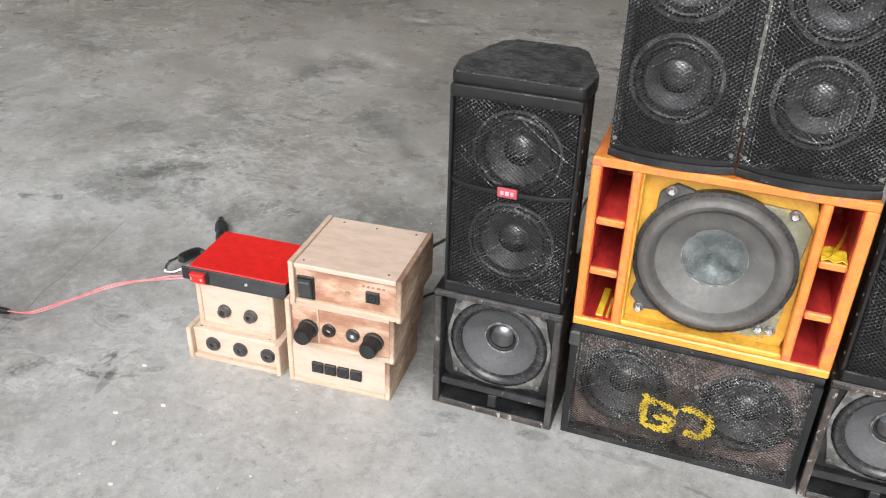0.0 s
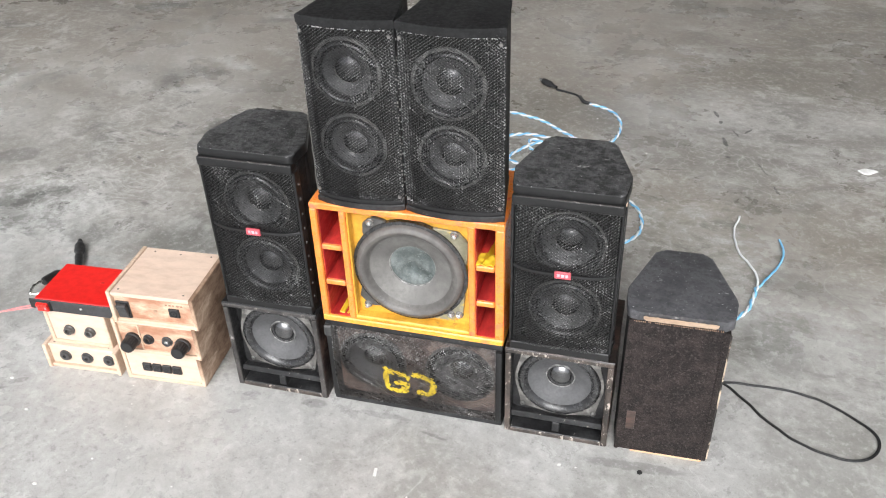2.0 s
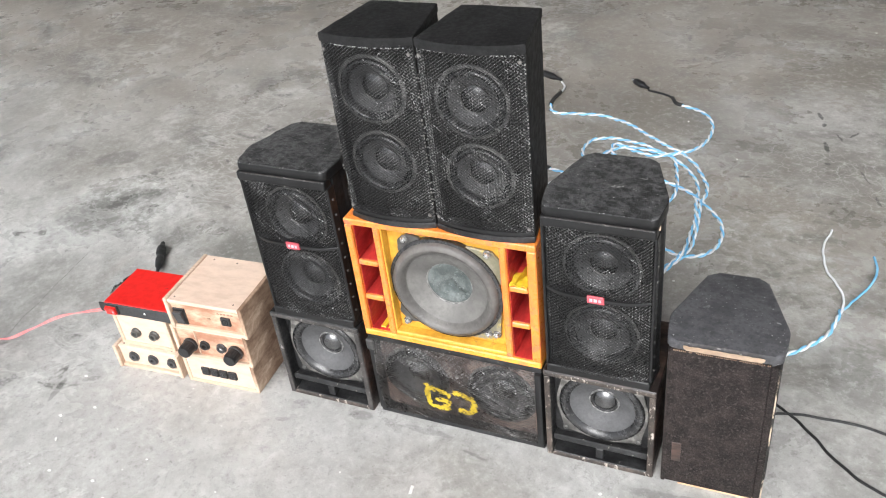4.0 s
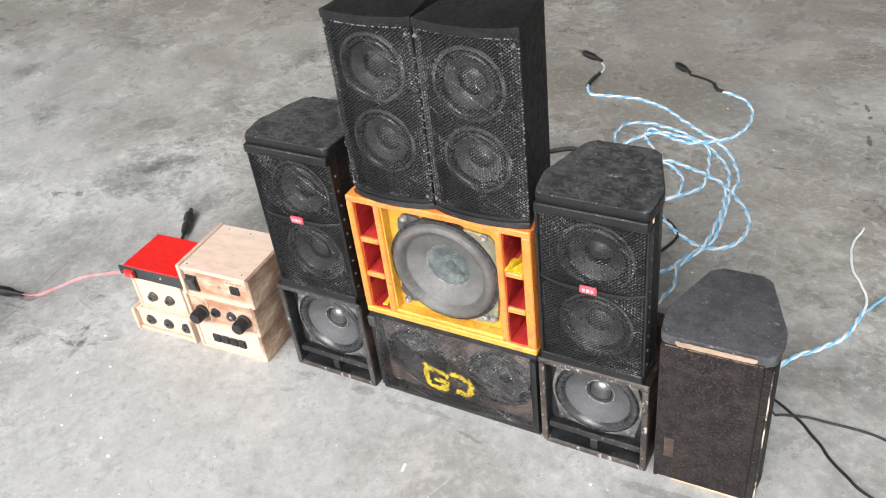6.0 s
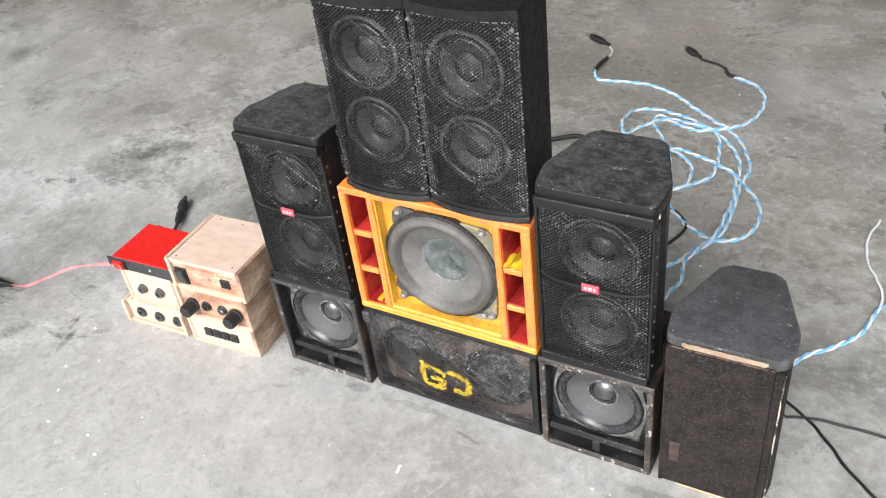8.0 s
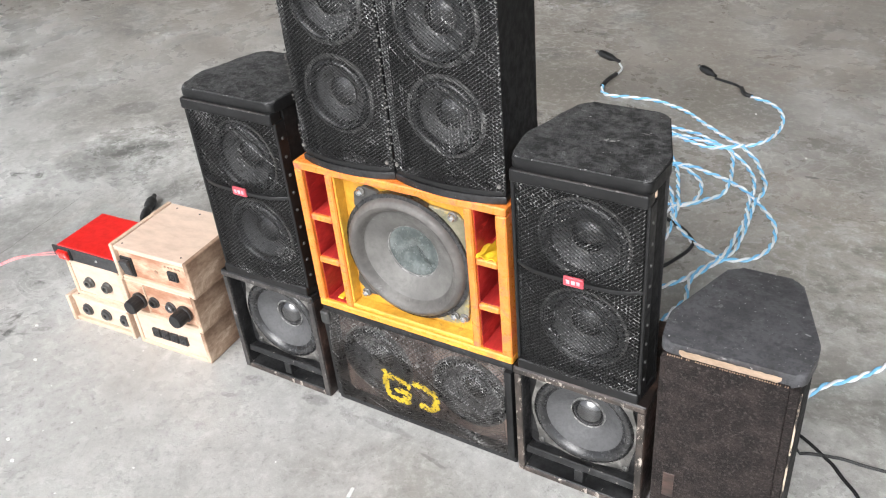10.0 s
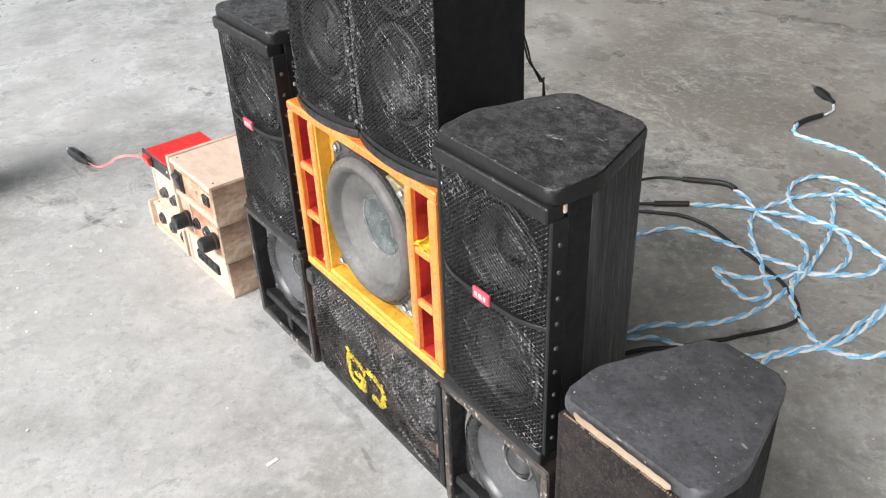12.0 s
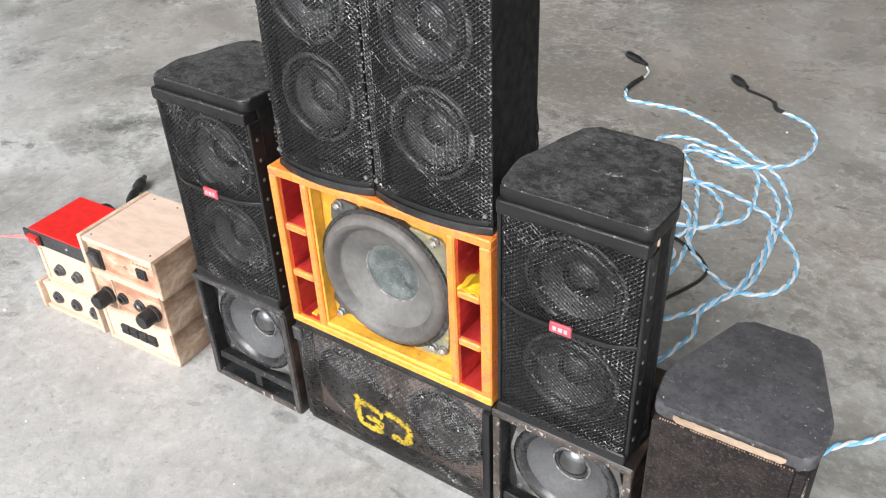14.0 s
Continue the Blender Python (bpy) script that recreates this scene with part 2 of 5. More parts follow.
    for cx, cy, lx, ly, turn, dark in MARKS:
        m = k.moved((1 / lx, 1 / ly, 0), (0, 0, 0), (0, 0, 0), k.moved((1, 1, 1), (0, 0, -radians(turn)), (0, 0, 0), k.moved((1, 1, 1), (0, 0, 0), (-cx - 0.003, -cy - 0.003, 0), bend.outputs[0])))
        ln = k.t.nodes.new("ShaderNodeVectorMath")
        ln.operation = "LENGTH"
        k.t.links.new(m, ln.inputs[0])
        col = k.mix(k.ramp(ln.outputs["Value"], 0.75, 1.05, dark, 0.0), col, (0.035, 0.034, 0.031))
    # close mottling and small nicks
    speck = k.noise(95.0, 9, 0.78, k.moved((1, 1, 1), (0, 0, 0.7), (1.2, 3.3, 0)))
    col = k.mix(k.ramp(speck, 0.50, 0.36, 0.0, 0.36), col, (0.60, 0.60, 0.585))
    col = k.mix(k.ramp(speck, 0.52, 0.66, 0.0, 0.50), col, (0.17, 0.166, 0.155))
    nick = k.ramp(k.noise(48.0, 9, 0.75, k.moved((1, 0.7, 1), (0, 0, 0.3), (6.2, 1.3, 0)), 0.6), 0.665, 0.69, 0.0, 0.7)
    col = k.mix(nick, col, (0.12, 0.117, 0.108))
    chalk = k.ramp(k.noise(30.0, 10, 0.78, k.moved((1, 1, 1), (0, 0, 1.3), (2.2, 7.3, 0)), 0.8), 0.58, 0.63, 0.0, 0.2)
    col = k.mix(k.math("MULTIPLY", chalk, k.ramp(y, 0.1, 0.5)), col, (0.60, 0.60, 0.58))
    # grit
    col = k.mix(k.ramp(grit, 0.30, 0.42, 0.45, 0.0), col, (0.12, 0.118, 0.108))
    col = k.mix(k.ramp(grit, 0.66, 0.76, 0.0, 0.2), col, (0.55, 0.55, 0.53))
    col = k.mix(k.ramp(fine, 0.35, 0.65, 0.16, 0.0), col, (0.15, 0.148, 0.138))
    k.put("Base Color", col)
    k.put("Roughness", k.ramp(cloud, 0.3, 0.7, 0.21, 0.40))
    k.put("Specular IOR Level", 0.75)
    h = k.math("ADD", k.math("MULTIPLY", grit, 0.25), k.math("MULTIPLY", cloud, 1.0))
    k.bump(h, 0.25, 0.004)
    return k.mat


# rubber marks and drips on the concrete: centre, half sizes, turn, strength
MARKS = [(0.268, 0.698, 0.012, 0.0030, -72, 0.95), (0.275, 0.672, 0.006, 0.0032, -80, 0.95), (0.281, 0.610, 0.016, 0.0034, -78, 0.95), (0.296, 0.640, 0.012, 0.0016, -66, 0.8),
         (0.314, 0.650, 0.011, 0.0020, 55, 0.85), (0.286, 0.566, 0.004, 0.0030, 0, 0.8), (0.330, 0.542, 0.019, 0.0013, -68, 0.6), (0.346, 0.487, 0.012, 0.0022, -70, 0.75),
         (0.190, 0.512, 0.008, 0.0024, 4, 0.8), (0.212, 0.516, 0.011, 0.0012, 6, 0.6), (0.20, 0.745, 0.006, 0.0025, 10, 0.6),
         (0.024, -0.026, 0.014, 0.0022, -12, 0.4), (-0.432, -0.076, 0.004, 0.020, 10, 0.4), (-0.406, -0.051, 0.010, 0.004, 30, 0.35),
         (-0.100, -0.012, 0.014, 0.006, 0, 0.35), (-0.173, -0.040, 0.007, 0.003, 10, 0.35), (-0.165, -0.014, 0.010, 0.005, 10, 0.35), (-0.03, -0.012, 0.03, 0.004, 0, 0.25),
         (-0.72, 0.36, 0.04, 0.025, 30, 0.4), (-0.62, 0.26, 0.03, 0.012, 60, 0.45), (-0.35, 1.0, 0.09, 0.012, 15, 0.5),
         (-0.55, 0.95, 0.07, 0.01, 25, 0.45), (-0.43, 0.86, 0.05, 0.02, 10, 0.35), (0.33, 0.17, 0.03, 0.05, 20, 0.25), (0.205, -0.02, 0.05, 0.006, 2, 0.35)]

CONCRETE = concrete()
BLACK_PAINT = surface("black_painted_board", (0.008, 0.008, 0.0085), (0.030, 0.030, 0.031), 55, (0.32, 0.6), wear=(0.28, 0.26, 0.23), wear_at=(0.63, 0.71), wear_scale=190, bump=0.5, span=(0.4, 0.65), spec=0.4)
BROWN_BLACK = surface("black_paint_over_brown_wood", (0.016, 0.012, 0.011), (0.105, 0.062, 0.048), 40, (0.3, 0.55), wear=(0.32, 0.27, 0.23), wear_at=(0.62, 0.76), wear_scale=150, stretch=(0.4, 1, 1), span=(0.4, 0.68))
SIDE_BLACK = surface("matt_black_paint", (0.005, 0.005, 0.005), (0.010, 0.010, 0.0105), 25, (0.6, 0.8), bump=0.15, spec=0.35)
BRUSHED_BLACK = surface("streaked_black_paint", (0.008, 0.008, 0.009), (0.040, 0.040, 0.042), 260, (0.35, 0.6), stretch=(1, 1, 0.05), wear=(0.12, 0.12, 0.12), wear_at=(0.56, 0.68), wear_scale=330, bump=0.8, span=(0.4, 0.65))
EDGE_WORN = surface("worn_black_edge", (0.016, 0.015, 0.0145), (0.075, 0.068, 0.064), 70, (0.4, 0.65), wear=(0.26, 0.24, 0.225), wear_at=(0.58, 0.68), wear_scale=240, stretch=(1, 1, 0.5))
EDGE_CHIPPED = surface("black_edge_with_pale_chips", (0.020, 0.017, 0.015), (0.085, 0.066, 0.055), 60, (0.4, 0.65), wear=(0.44, 0.39, 0.34), wear_at=(0.56, 0.64), wear_scale=210, stretch=(1, 1, 0.5))
FELT = felt("black_stuck_covering", (0.014, 0.014, 0.0142), (0.064, 0.064, 0.065), (0.20, 0.20, 0.195), 0.8)
FELT_GREY = felt("grey_black_stuck_covering", (0.050, 0.050, 0.054), (0.074, 0.074, 0.080), (0.30, 0.30, 0.30), 0.40, 0.9, 0.6, 60.0)
CLOTH = surface("black_brown_speaker_cloth", (0.011, 0.008, 0.0075), (0.034, 0.025, 0.0225), 90, (0.7, 0.9), fine=10, bump=1.0, dist=0.0012, wear=(0.075, 0.062, 0.057), wear_at=(0.50, 0.72), wear_scale=520, span=(0.38, 0.68), spec=0.3)
TAPE = surface("black_vinyl_trim", (0.007, 0.007, 0.0072), (0.014, 0.014, 0.0145), 30, (0.35, 0.5), bump=0.15, wear=(0.10, 0.10, 0.10), wear_at=(0.70, 0.82), spec=0.35)
GRILLE = surface("black_painted_expanded_metal", (0.006, 0.006, 0.0062), (0.020, 0.020, 0.0205), 90, (0.22, 0.4), span=(0.40, 0.62), bump=0.2, spec=0.7)
# bare metal colour that also paints highlights onto the mesh strands
GLINT = surface("rubbed_metal_glint", (0.07, 0.07, 0.07), (0.44, 0.44, 0.435), 300, (0.18, 0.35), metal=0.3, bump=0.1, span=(0.38, 0.64), wear=(0.88, 0.88, 0.87), wear_at=(0.60, 0.66), wear_scale=160)
GRILLE_BARE = surface("partly_bare_expanded_metal", (0.008, 0.007, 0.0065), (0.040, 0.034, 0.030), 60, (0.22, 0.42), span=(0.42, 0.64), bump=0.2, spec=0.7)
BAFFLE = surface("dark_baffle_board", (0.004, 0.0038, 0.0036), (0.010, 0.009, 0.0085), 40, (0.6, 0.85), spec=0.3)
BAFFLE_BROWN = surface("brown_baffle_board", (0.07, 0.050, 0.043), (0.34, 0.24, 0.20), 34, (0.6, 0.85), span=(0.4, 0.65))
CONE = surface("grey_paper_cone", (0.060, 0.060, 0.062), (0.095, 0.095, 0.098), 50, (0.6, 0.8), fine=8, bump=0.35, wear=(0.16, 0.16, 0.16), wear_at=(0.68, 0.8))
CONE_DUSTY = surface("dusty_grey_woofer_cone", (0.095, 0.092, 0.087), (0.165, 0.159, 0.149), 35, (0.45, 0.65), fine=8, bump=0.3, wear=(0.28, 0.275, 0.265), wear_at=(0.64, 0.74), wear_scale=140)
CONE_DARK = surface("dark_paper_cone", (0.030, 0.030, 0.031), (0.066, 0.066, 0.068), 60, (0.25, 0.42), fine=6)
RUBBER = surface("black_rubber_surround", (0.014, 0.014, 0.0145), (0.034, 0.034, 0.035), 40, (0.16, 0.34), bump=0.2, wear=(0.15, 0.15, 0.15), wear_at=(0.60, 0.72), wear_scale=200)
RUBBER_DUSTY = surface("dusty_rubber_surround", (0.075, 0.070, 0.066), (0.135, 0.127, 0.118), 40, (0.4, 0.6), bump=0.2, wear=(0.17, 0.165, 0.155), wear_at=(0.62, 0.74), wear_scale=110)
CAP_GLOSS = surface("glossy_black_cap", (0.006, 0.006, 0.0065), (0.014, 0.014, 0.015), 30, (0.16, 0.24), bump=0.02, coat=1.0, spec=0.8)
CAP_FOIL = surface("dented_silvery_foil_cap", (0.055, 0.07, 0.068), (0.19, 0.21, 0.205), 90, (0.12, 0.3), metal=0.3, fine=3, bump=0.35, dist=0.0015, coat=0.4)
BASKET = surface("grey_pressed_steel_basket", (0.10, 0.096, 0.090), (0.28, 0.27, 0.255), 75, (0.32, 0.55), metal=0.3, wear=(0.20, 0.12, 0.085), wear_at=(0.62, 0.72), wear_scale=80, span=(0.40, 0.62))
BASKET_DARK = surface("dark_steel_basket", (0.05, 0.05, 0.05), (0.12, 0.117, 0.11), 60, (0.4, 0.6), metal=0.3)
PLATE = surface("paint_smeared_steel_plate", (0.17, 0.16, 0.10), (0.31, 0.29, 0.22), 55, (0.35, 0.55), metal=0.2, wear=(0.55, 0.40, 0.06), wear_at=(0.55, 0.66), wear_scale=60)
ORANGE = surface("brushed_orange_paint", (0.74, 0.195, 0.030), (0.84, 0.305, 0.052), 60, (0.22, 0.45), fine=5, bump=0.7, dist=0.0006, wear=(0.72, 0.13, 0.07), wear_at=(0.52, 0.68), wear_scale=60, coat=0.35)
ORANGE_PALE = surface("yellow_orange_paint", (0.78, 0.29, 0.030), (0.84, 0.40, 0.052), 60, (0.22, 0.45), fine=5, bump=0.7, dist=0.0006, wear=(0.76, 0.20, 0.06), wear_at=(0.58, 0.72), wear_scale=60, coat=0.35, stretch=(0.4, 1, 1))
YELLOW = surface("streaky_yellow_paint", (0.58, 0.29, 0.030), (0.74, 0.43, 0.060), 50, (0.28, 0.5), fine=5, bump=0.6, dist=0.0006, wear=(0.30, 0.17, 0.05), wear_at=(0.60, 0.72), wear_scale=90)
RED = surface("brushed_red_paint", (0.26, 0.014, 0.014), (0.56, 0.042, 0.035), 45, (0.3, 0.5), fine=5, bump=0.6, dist=0.0005, wear=(0.55, 0.05, 0.04), wear_at=(0.58, 0.70), wear_scale=120, stretch=(1, 0.4, 1), span=(0.38, 0.62))
SPILT = surface("dried_spilt_yellow_paint", (0.66, 0.44, 0.02), (0.80, 0.60, 0.05), 160, (0.25, 0.45), fine=4, bump=0.6, wear=(0.60, 0.30, 0.03), wear_at=(0.60, 0.7), wear_scale=300)
MARK = surface("yellow_brush_paint", (0.42, 0.30, 0.015), (0.62, 0.46, 0.03), 90, (0.5, 0.7), wear=(0.06, 0.05, 0.03), wear_at=(0.52, 0.62), wear_scale=260)
WOOD = surface("pale_unfinished_plywood", (0.60, 0.445, 0.345), (0.64, 0.495, 0.395), 22, (0.55, 0.75), fine=5, bump=0.08, stretch=(0.5, 1, 1), wear=(0.60, 0.45, 0.34), wear_at=(0.68, 0.84), wear_scale=70)
WOOD_EDGE = surface("pale_plywood_edge", (0.53, 0.38, 0.272), (0.64, 0.495, 0.38), 70, (0.6, 0.8), fine=6, bump=0.3, stretch=(0.3, 1, 1), wear=(0.36, 0.24, 0.16), wear_at=(0.66, 0.74), wear_scale=120)
WOOD_FACE = surface("reddish_veneer_face", (0.36, 0.175, 0.105), (0.64, 0.44, 0.315), 62, (0.5, 0.7), fine=6, bump=0.25, stretch=(0.40, 1, 0.8), span=(0.38, 0.60), wear=(0.27, 0.13, 0.08), wear_at=(0.60, 0.70), wear_scale=90)
# rough brown ply, its tone deepened for the shade on the stack's east side
WOOD_SIDE = surface("rough_brown_plywood_shaded", (0.22, 0.130, 0.082), (0.45, 0.31, 0.215), 40, (0.6, 0.8), fine=9, bump=0.4, stretch=(1, 0.5, 1), wear=(0.62, 0.47, 0.35), wear_at=(0.58, 0.72), wear_scale=40, span=(0.36, 0.60))
RAW_WOOD = surface("torn_bare_wood", (0.56, 0.36, 0.21), (0.74, 0.52, 0.33), 70, (0.6, 0.8), fine=6, bump=0.3)
PLASTIC = surface("black_plastic", (0.010, 0.010, 0.0105), (0.018, 0.018, 0.019), 60, (0.3, 0.45), bump=0.05)
PLASTIC_GREY = surface("grey_black_plastic", (0.03, 0.03, 0.031), (0.05, 0.05, 0.052), 60, (0.3, 0.45), bump=0.05)
HOLE = surface("dark_hole", (0.003, 0.003, 0.003), (0.005, 0.005, 0.005), 60, (0.7, 0.9), bump=0.0)
RED_METAL = surface("red_painted_sheet_metal", (0.62, 0.012, 0.010), (0.70, 0.018, 0.014), 20, (0.32, 0.45), bump=0.05)
RED_PLASTIC = surface("red_switch_plastic", (0.66, 0.02, 0.015), (0.74, 0.035, 0.025), 60, (0.25, 0.35), bump=0.05)
BADGE = surface("red_plastic_badge", (0.44, 0.055, 0.075), (0.56, 0.10, 0.125), 80, (0.3, 0.4), bump=0.05)
WHITE = surface("white_print", (0.52, 0.32, 0.36), (0.66, 0.50, 0.53), 120, (0.4, 0.6), bump=0.05)
INK = surface("brown_black_ink", (0.24, 0.14, 0.09), (0.36, 0.22, 0.15), 200, (0.6, 0.8), bump=0.05)
CHROME = surface("zinc_plated_steel", (0.55, 0.55, 0.54), (0.70, 0.70, 0.69), 80, (0.18, 0.35), metal=1.0, bump=0.1)
STEEL = surface("satin_stainless_steel", (0.56, 0.55, 0.53), (0.62, 0.61, 0.59), 12, (0.30, 0.38), metal=1.0, fine=20, bump=0.06, stretch=(1, 1, 8))
WIRE_BLUE = surface("blue_wire_insulation", (0.16, 0.46, 0.74), (0.26, 0.58, 0.84), 60, (0.35, 0.5), bump=0.05)
WIRE_WHITE = surface("white_wire_insulation", (0.70, 0.72, 0.74), (0.80, 0.82, 0.83), 60, (0.35, 0.5), bump=0.05)
WIRE_PINK = surface("red_pink_wire_insulation", (0.72, 0.16, 0.17), (0.84, 0.36, 0.37), 60, (0.35, 0.5), bump=0.05)
WIRE_BLACK = surface("black_cable_sheath", (0.010, 0.010, 0.0105), (0.022, 0.022, 0.023), 60, (0.35, 0.55), bump=0.1)
HEATSHRINK = surface("dull_black_sleeve", (0.012, 0.012, 0.012), (0.03, 0.03, 0.03), 80, (0.4, 0.6), bump=0.2)
CHIPPED = surface("black_edge_chipped_to_bare_wood", (0.012, 0.011, 0.011), (0.03, 0.026, 0.024), 60, (0.5, 0.8), wear=(0.60, 0.49, 0.38), wear_at=(0.48, 0.54), wear_scale=70, stretch=(1, 1, 0.35))
LID_BOARD = surface("black_board_with_dust", (0.005, 0.005, 0.0052), (0.014, 0.014, 0.0145), 60, (0.6, 0.8), fine=5, bump=0.4, wear=(0.22, 0.215, 0.20), wear_at=(0.64, 0.74), wear_scale=420, spec=0.3)
STRIP_WOOD = surface("dirty_torn_wood_strip", (0.58, 0.43, 0.31), (0.76, 0.60, 0.46), 90, (0.6, 0.8), fine=5, bump=0.4, stretch=(0.4, 1, 1), wear=(0.16, 0.12, 0.09), wear_at=(0.66, 0.74), wear_scale=120, span=(0.35, 0.6))
RING = surface("pale_scuffed_glue", (0.08, 0.08, 0.078), (0.34, 0.335, 0.325), 160, (0.5, 0.7), bump=0.3, span=(0.40, 0.62))
DULL_RIM = surface("scuffed_dark_rim", (0.030, 0.030, 0.030), (0.150, 0.148, 0.142), 110, (0.4, 0.6), bump=0.3, span=(0.40, 0.62))
GLUE = surface("dull_dried_glue", (0.20, 0.20, 0.19), (0.36, 0.36, 0.34), 300, (0.5, 0.7), bump=0.3)
PAPER = surface("white_paper_scrap", (0.66, 0.66, 0.64), (0.78, 0.78, 0.76), 200, (0.7, 0.9))
PLASTER = surface("grey_plaster", (0.30, 0.29, 0.27), (0.38, 0.37, 0.34), 2, (0.8, 0.95), fine=20)
CEILING = surface("grey_roof_sheet", (0.22, 0.22, 0.21), (0.28, 0.28, 0.27), 2, (0.6, 0.8), fine=20)


# ---- mesh helpers ----
def mesh_of(name, bm, material, smooth=True):
    me = bpy.data.meshes.new(name)
    bm.normal_update()
    bm.to_mesh(me)
    bm.free()
    me.materials.append(material)
    if smooth:
        me.shade_smooth()
        me.set_sharp_from_angle(angle=radians(35))
    return me


def part(name, bm, material, parent=None, label="", at=None):
    """One mesh object, under a thing or a part where one is given."""
    ob = new(name, mesh_of(name, bm, material) if isinstance(bm, bmesh.types.BMesh) else bm)
    if parent is not None:
        ob.parent = parent
    if at is not None:
        ob.matrix_basis = at
    if label:
        ob["label"] = label
    return ob


def thing(name, label, category, group="", at=None):
    ob = new(name)
    ob.empty_display_size = 0.02
    if at is not None:
        ob.matrix_basis = at
    return tagged(ob, label, category, group)


def add_box(bm, x0, x1, y0, y1, z0, z1, bev=0.0008, seg=1):
    m = Matrix.LocRotScale(((x0 + x1) / 2, (y0 + y1) / 2, (z0 + z1) / 2), None, (x1 - x0, y1 - y0, z1 - z0))
    vs = bmesh.ops.create_cube(bm, size=1.0, matrix=m)["verts"]
    if bev:
        es = list({e for v in vs for e in v.link_edges})
        bmesh.ops.bevel(bm, geom=es, offset=bev, segments=seg, profile=0.6, affect="EDGES")
    return bm


def box(x0, x1, y0, y1, z0, z1, bev=0.0008, seg=1):
    return add_box(bmesh.new(), x0, x1, y0, y1, z0, z1, bev, seg)


def add_prism(bm, pts, z0, z1, bev=0.0, seg=2):
    """An upright prism over a plan outline, given counter-clockwise."""
    lo = [bm.verts.new((x, y, z0)) for x, y in pts]
    hi = [bm.verts.new((x, y, z1)) for x, y in pts]
    fs = [bm.faces.new(lo[::-1]), bm.faces.new(hi)]
    n = len(pts)
    for i in range(n):
        fs.append(bm.faces.new((lo[i], lo[(i + 1) % n], hi[(i + 1) % n], hi[i])))
    if bev:
        es = list({e for f in fs[:2] for e in f.edges})
        bmesh.ops.bevel(bm, geom=es, offset=bev, segments=seg, profile=0.5, affect="EDGES")
    return bm


def prism(pts, z0, z1, bev=0.0, seg=2):
    return add_prism(bmesh.new(), pts, z0, z1, bev, seg)


def rounded(pts, r, n=4):
    """A plan outline with its corners rounded."""
    out = []
    for i, p in enumerate(pts):
        p, a, b = Vector(p), Vector(pts[i - 1]), Vector(pts[(i + 1) % len(pts)])
        q0, q1 = p + (a - p).normalized() * r, p + (b - p).normalized() * r
        for j in range(n + 1):
            t = j / n
            out.append(tuple((1 - t) ** 2 * q0 + 2 * t * (1 - t) * p + t * t * q1))
    return out


def lathe(profile, n=40, at=(0, 0, 0), axis="y"):
    """A turned solid: profile of (radius, height); the axis points to -y, or up."""
    bm = bmesh.new()
    rings = []
    for r, h in profile:
        ring = []
        for i in range(n if r > 1e-6 else 1):
            a = 2 * math.pi * i / n
            c, s = r * math.cos(a), r * math.sin(a)
            p = (c, -h, s) if axis == "y" else (c, s, h)
            ring.append(bm.verts.new((p[0] + at[0], p[1] + at[1], p[2] + at[2])))
        rings.append(ring)
    for a, b in zip(rings, rings[1:]):
        for i in range(n):
            j = (i + 1) % n
            if len(a) == 1 and len(b) == 1:
                break
            if len(a) == 1:
                bm.faces.new((a[0], b[i], b[j]))
            elif len(b) == 1:
                bm.faces.new((a[i], b[0], a[j]))
            else:
                bm.faces.new((a[i], b[i], b[j], a[j]))
    bmesh.ops.recalc_face_normals(bm, faces=bm.faces)
    return bm


def holed(x0, x1, z0, z1, y0, y1, holes, n=48):
    """An upright board, y0 to y1, with one round hole (x, z, r) in each of its upright or level bands."""
    bm = bmesh.new()
    along = 0 if (x1 - x0) > (z1 - z0) else 1
    holes = sorted(holes, key=lambda q: q[along])
    cuts = [(a[along] + b[along]) / 2 for a, b in zip(holes, holes[1:])]
    ends = [(x0, z0)[along], *cuts, (x1, z1)[along]]
    for (hx, hz, r), lo, hi in zip(holes, ends, ends[1:]):
        bx0, bx1, bz0, bz1 = (lo, hi, z0, z1) if along == 0 else (x0, x1, lo, hi)
        rings = []
        for y in (y0, y1):
            inner, outer = [], []
            for i in range(n):
                c, s = math.cos(2 * math.pi * (i + 0.5) / n), math.sin(2 * math.pi * (i + 0.5) / n)
                kx = ((bx1 - hx) if c > 0 else (bx0 - hx)) / c
                kz = ((bz1 - hz) if s > 0 else (bz0 - hz)) / s
                k = min(kx, kz)
                inner.append(bm.verts.new((hx + r * c, y, hz + r * s)))
                outer.append(bm.verts.new((hx + k * c, y, hz + k * s)))
            rings.append((inner, outer))
        (i0, o0), (i1, o1) = rings
        for i in range(n):
            j = (i + 1) % n
            bm.faces.new((i0[i], o0[i], o0[j], i0[j]))
            bm.faces.new((i1[i], i1[j], o1[j], o1[i]))
            bm.faces.new((i0[i], i0[j], i1[j], i1[i]))
            bm.faces.new((o0[i], o1[i], o1[j], o0[j]))
    bmesh.ops.recalc_face_normals(bm, faces=bm.faces)
    return bm


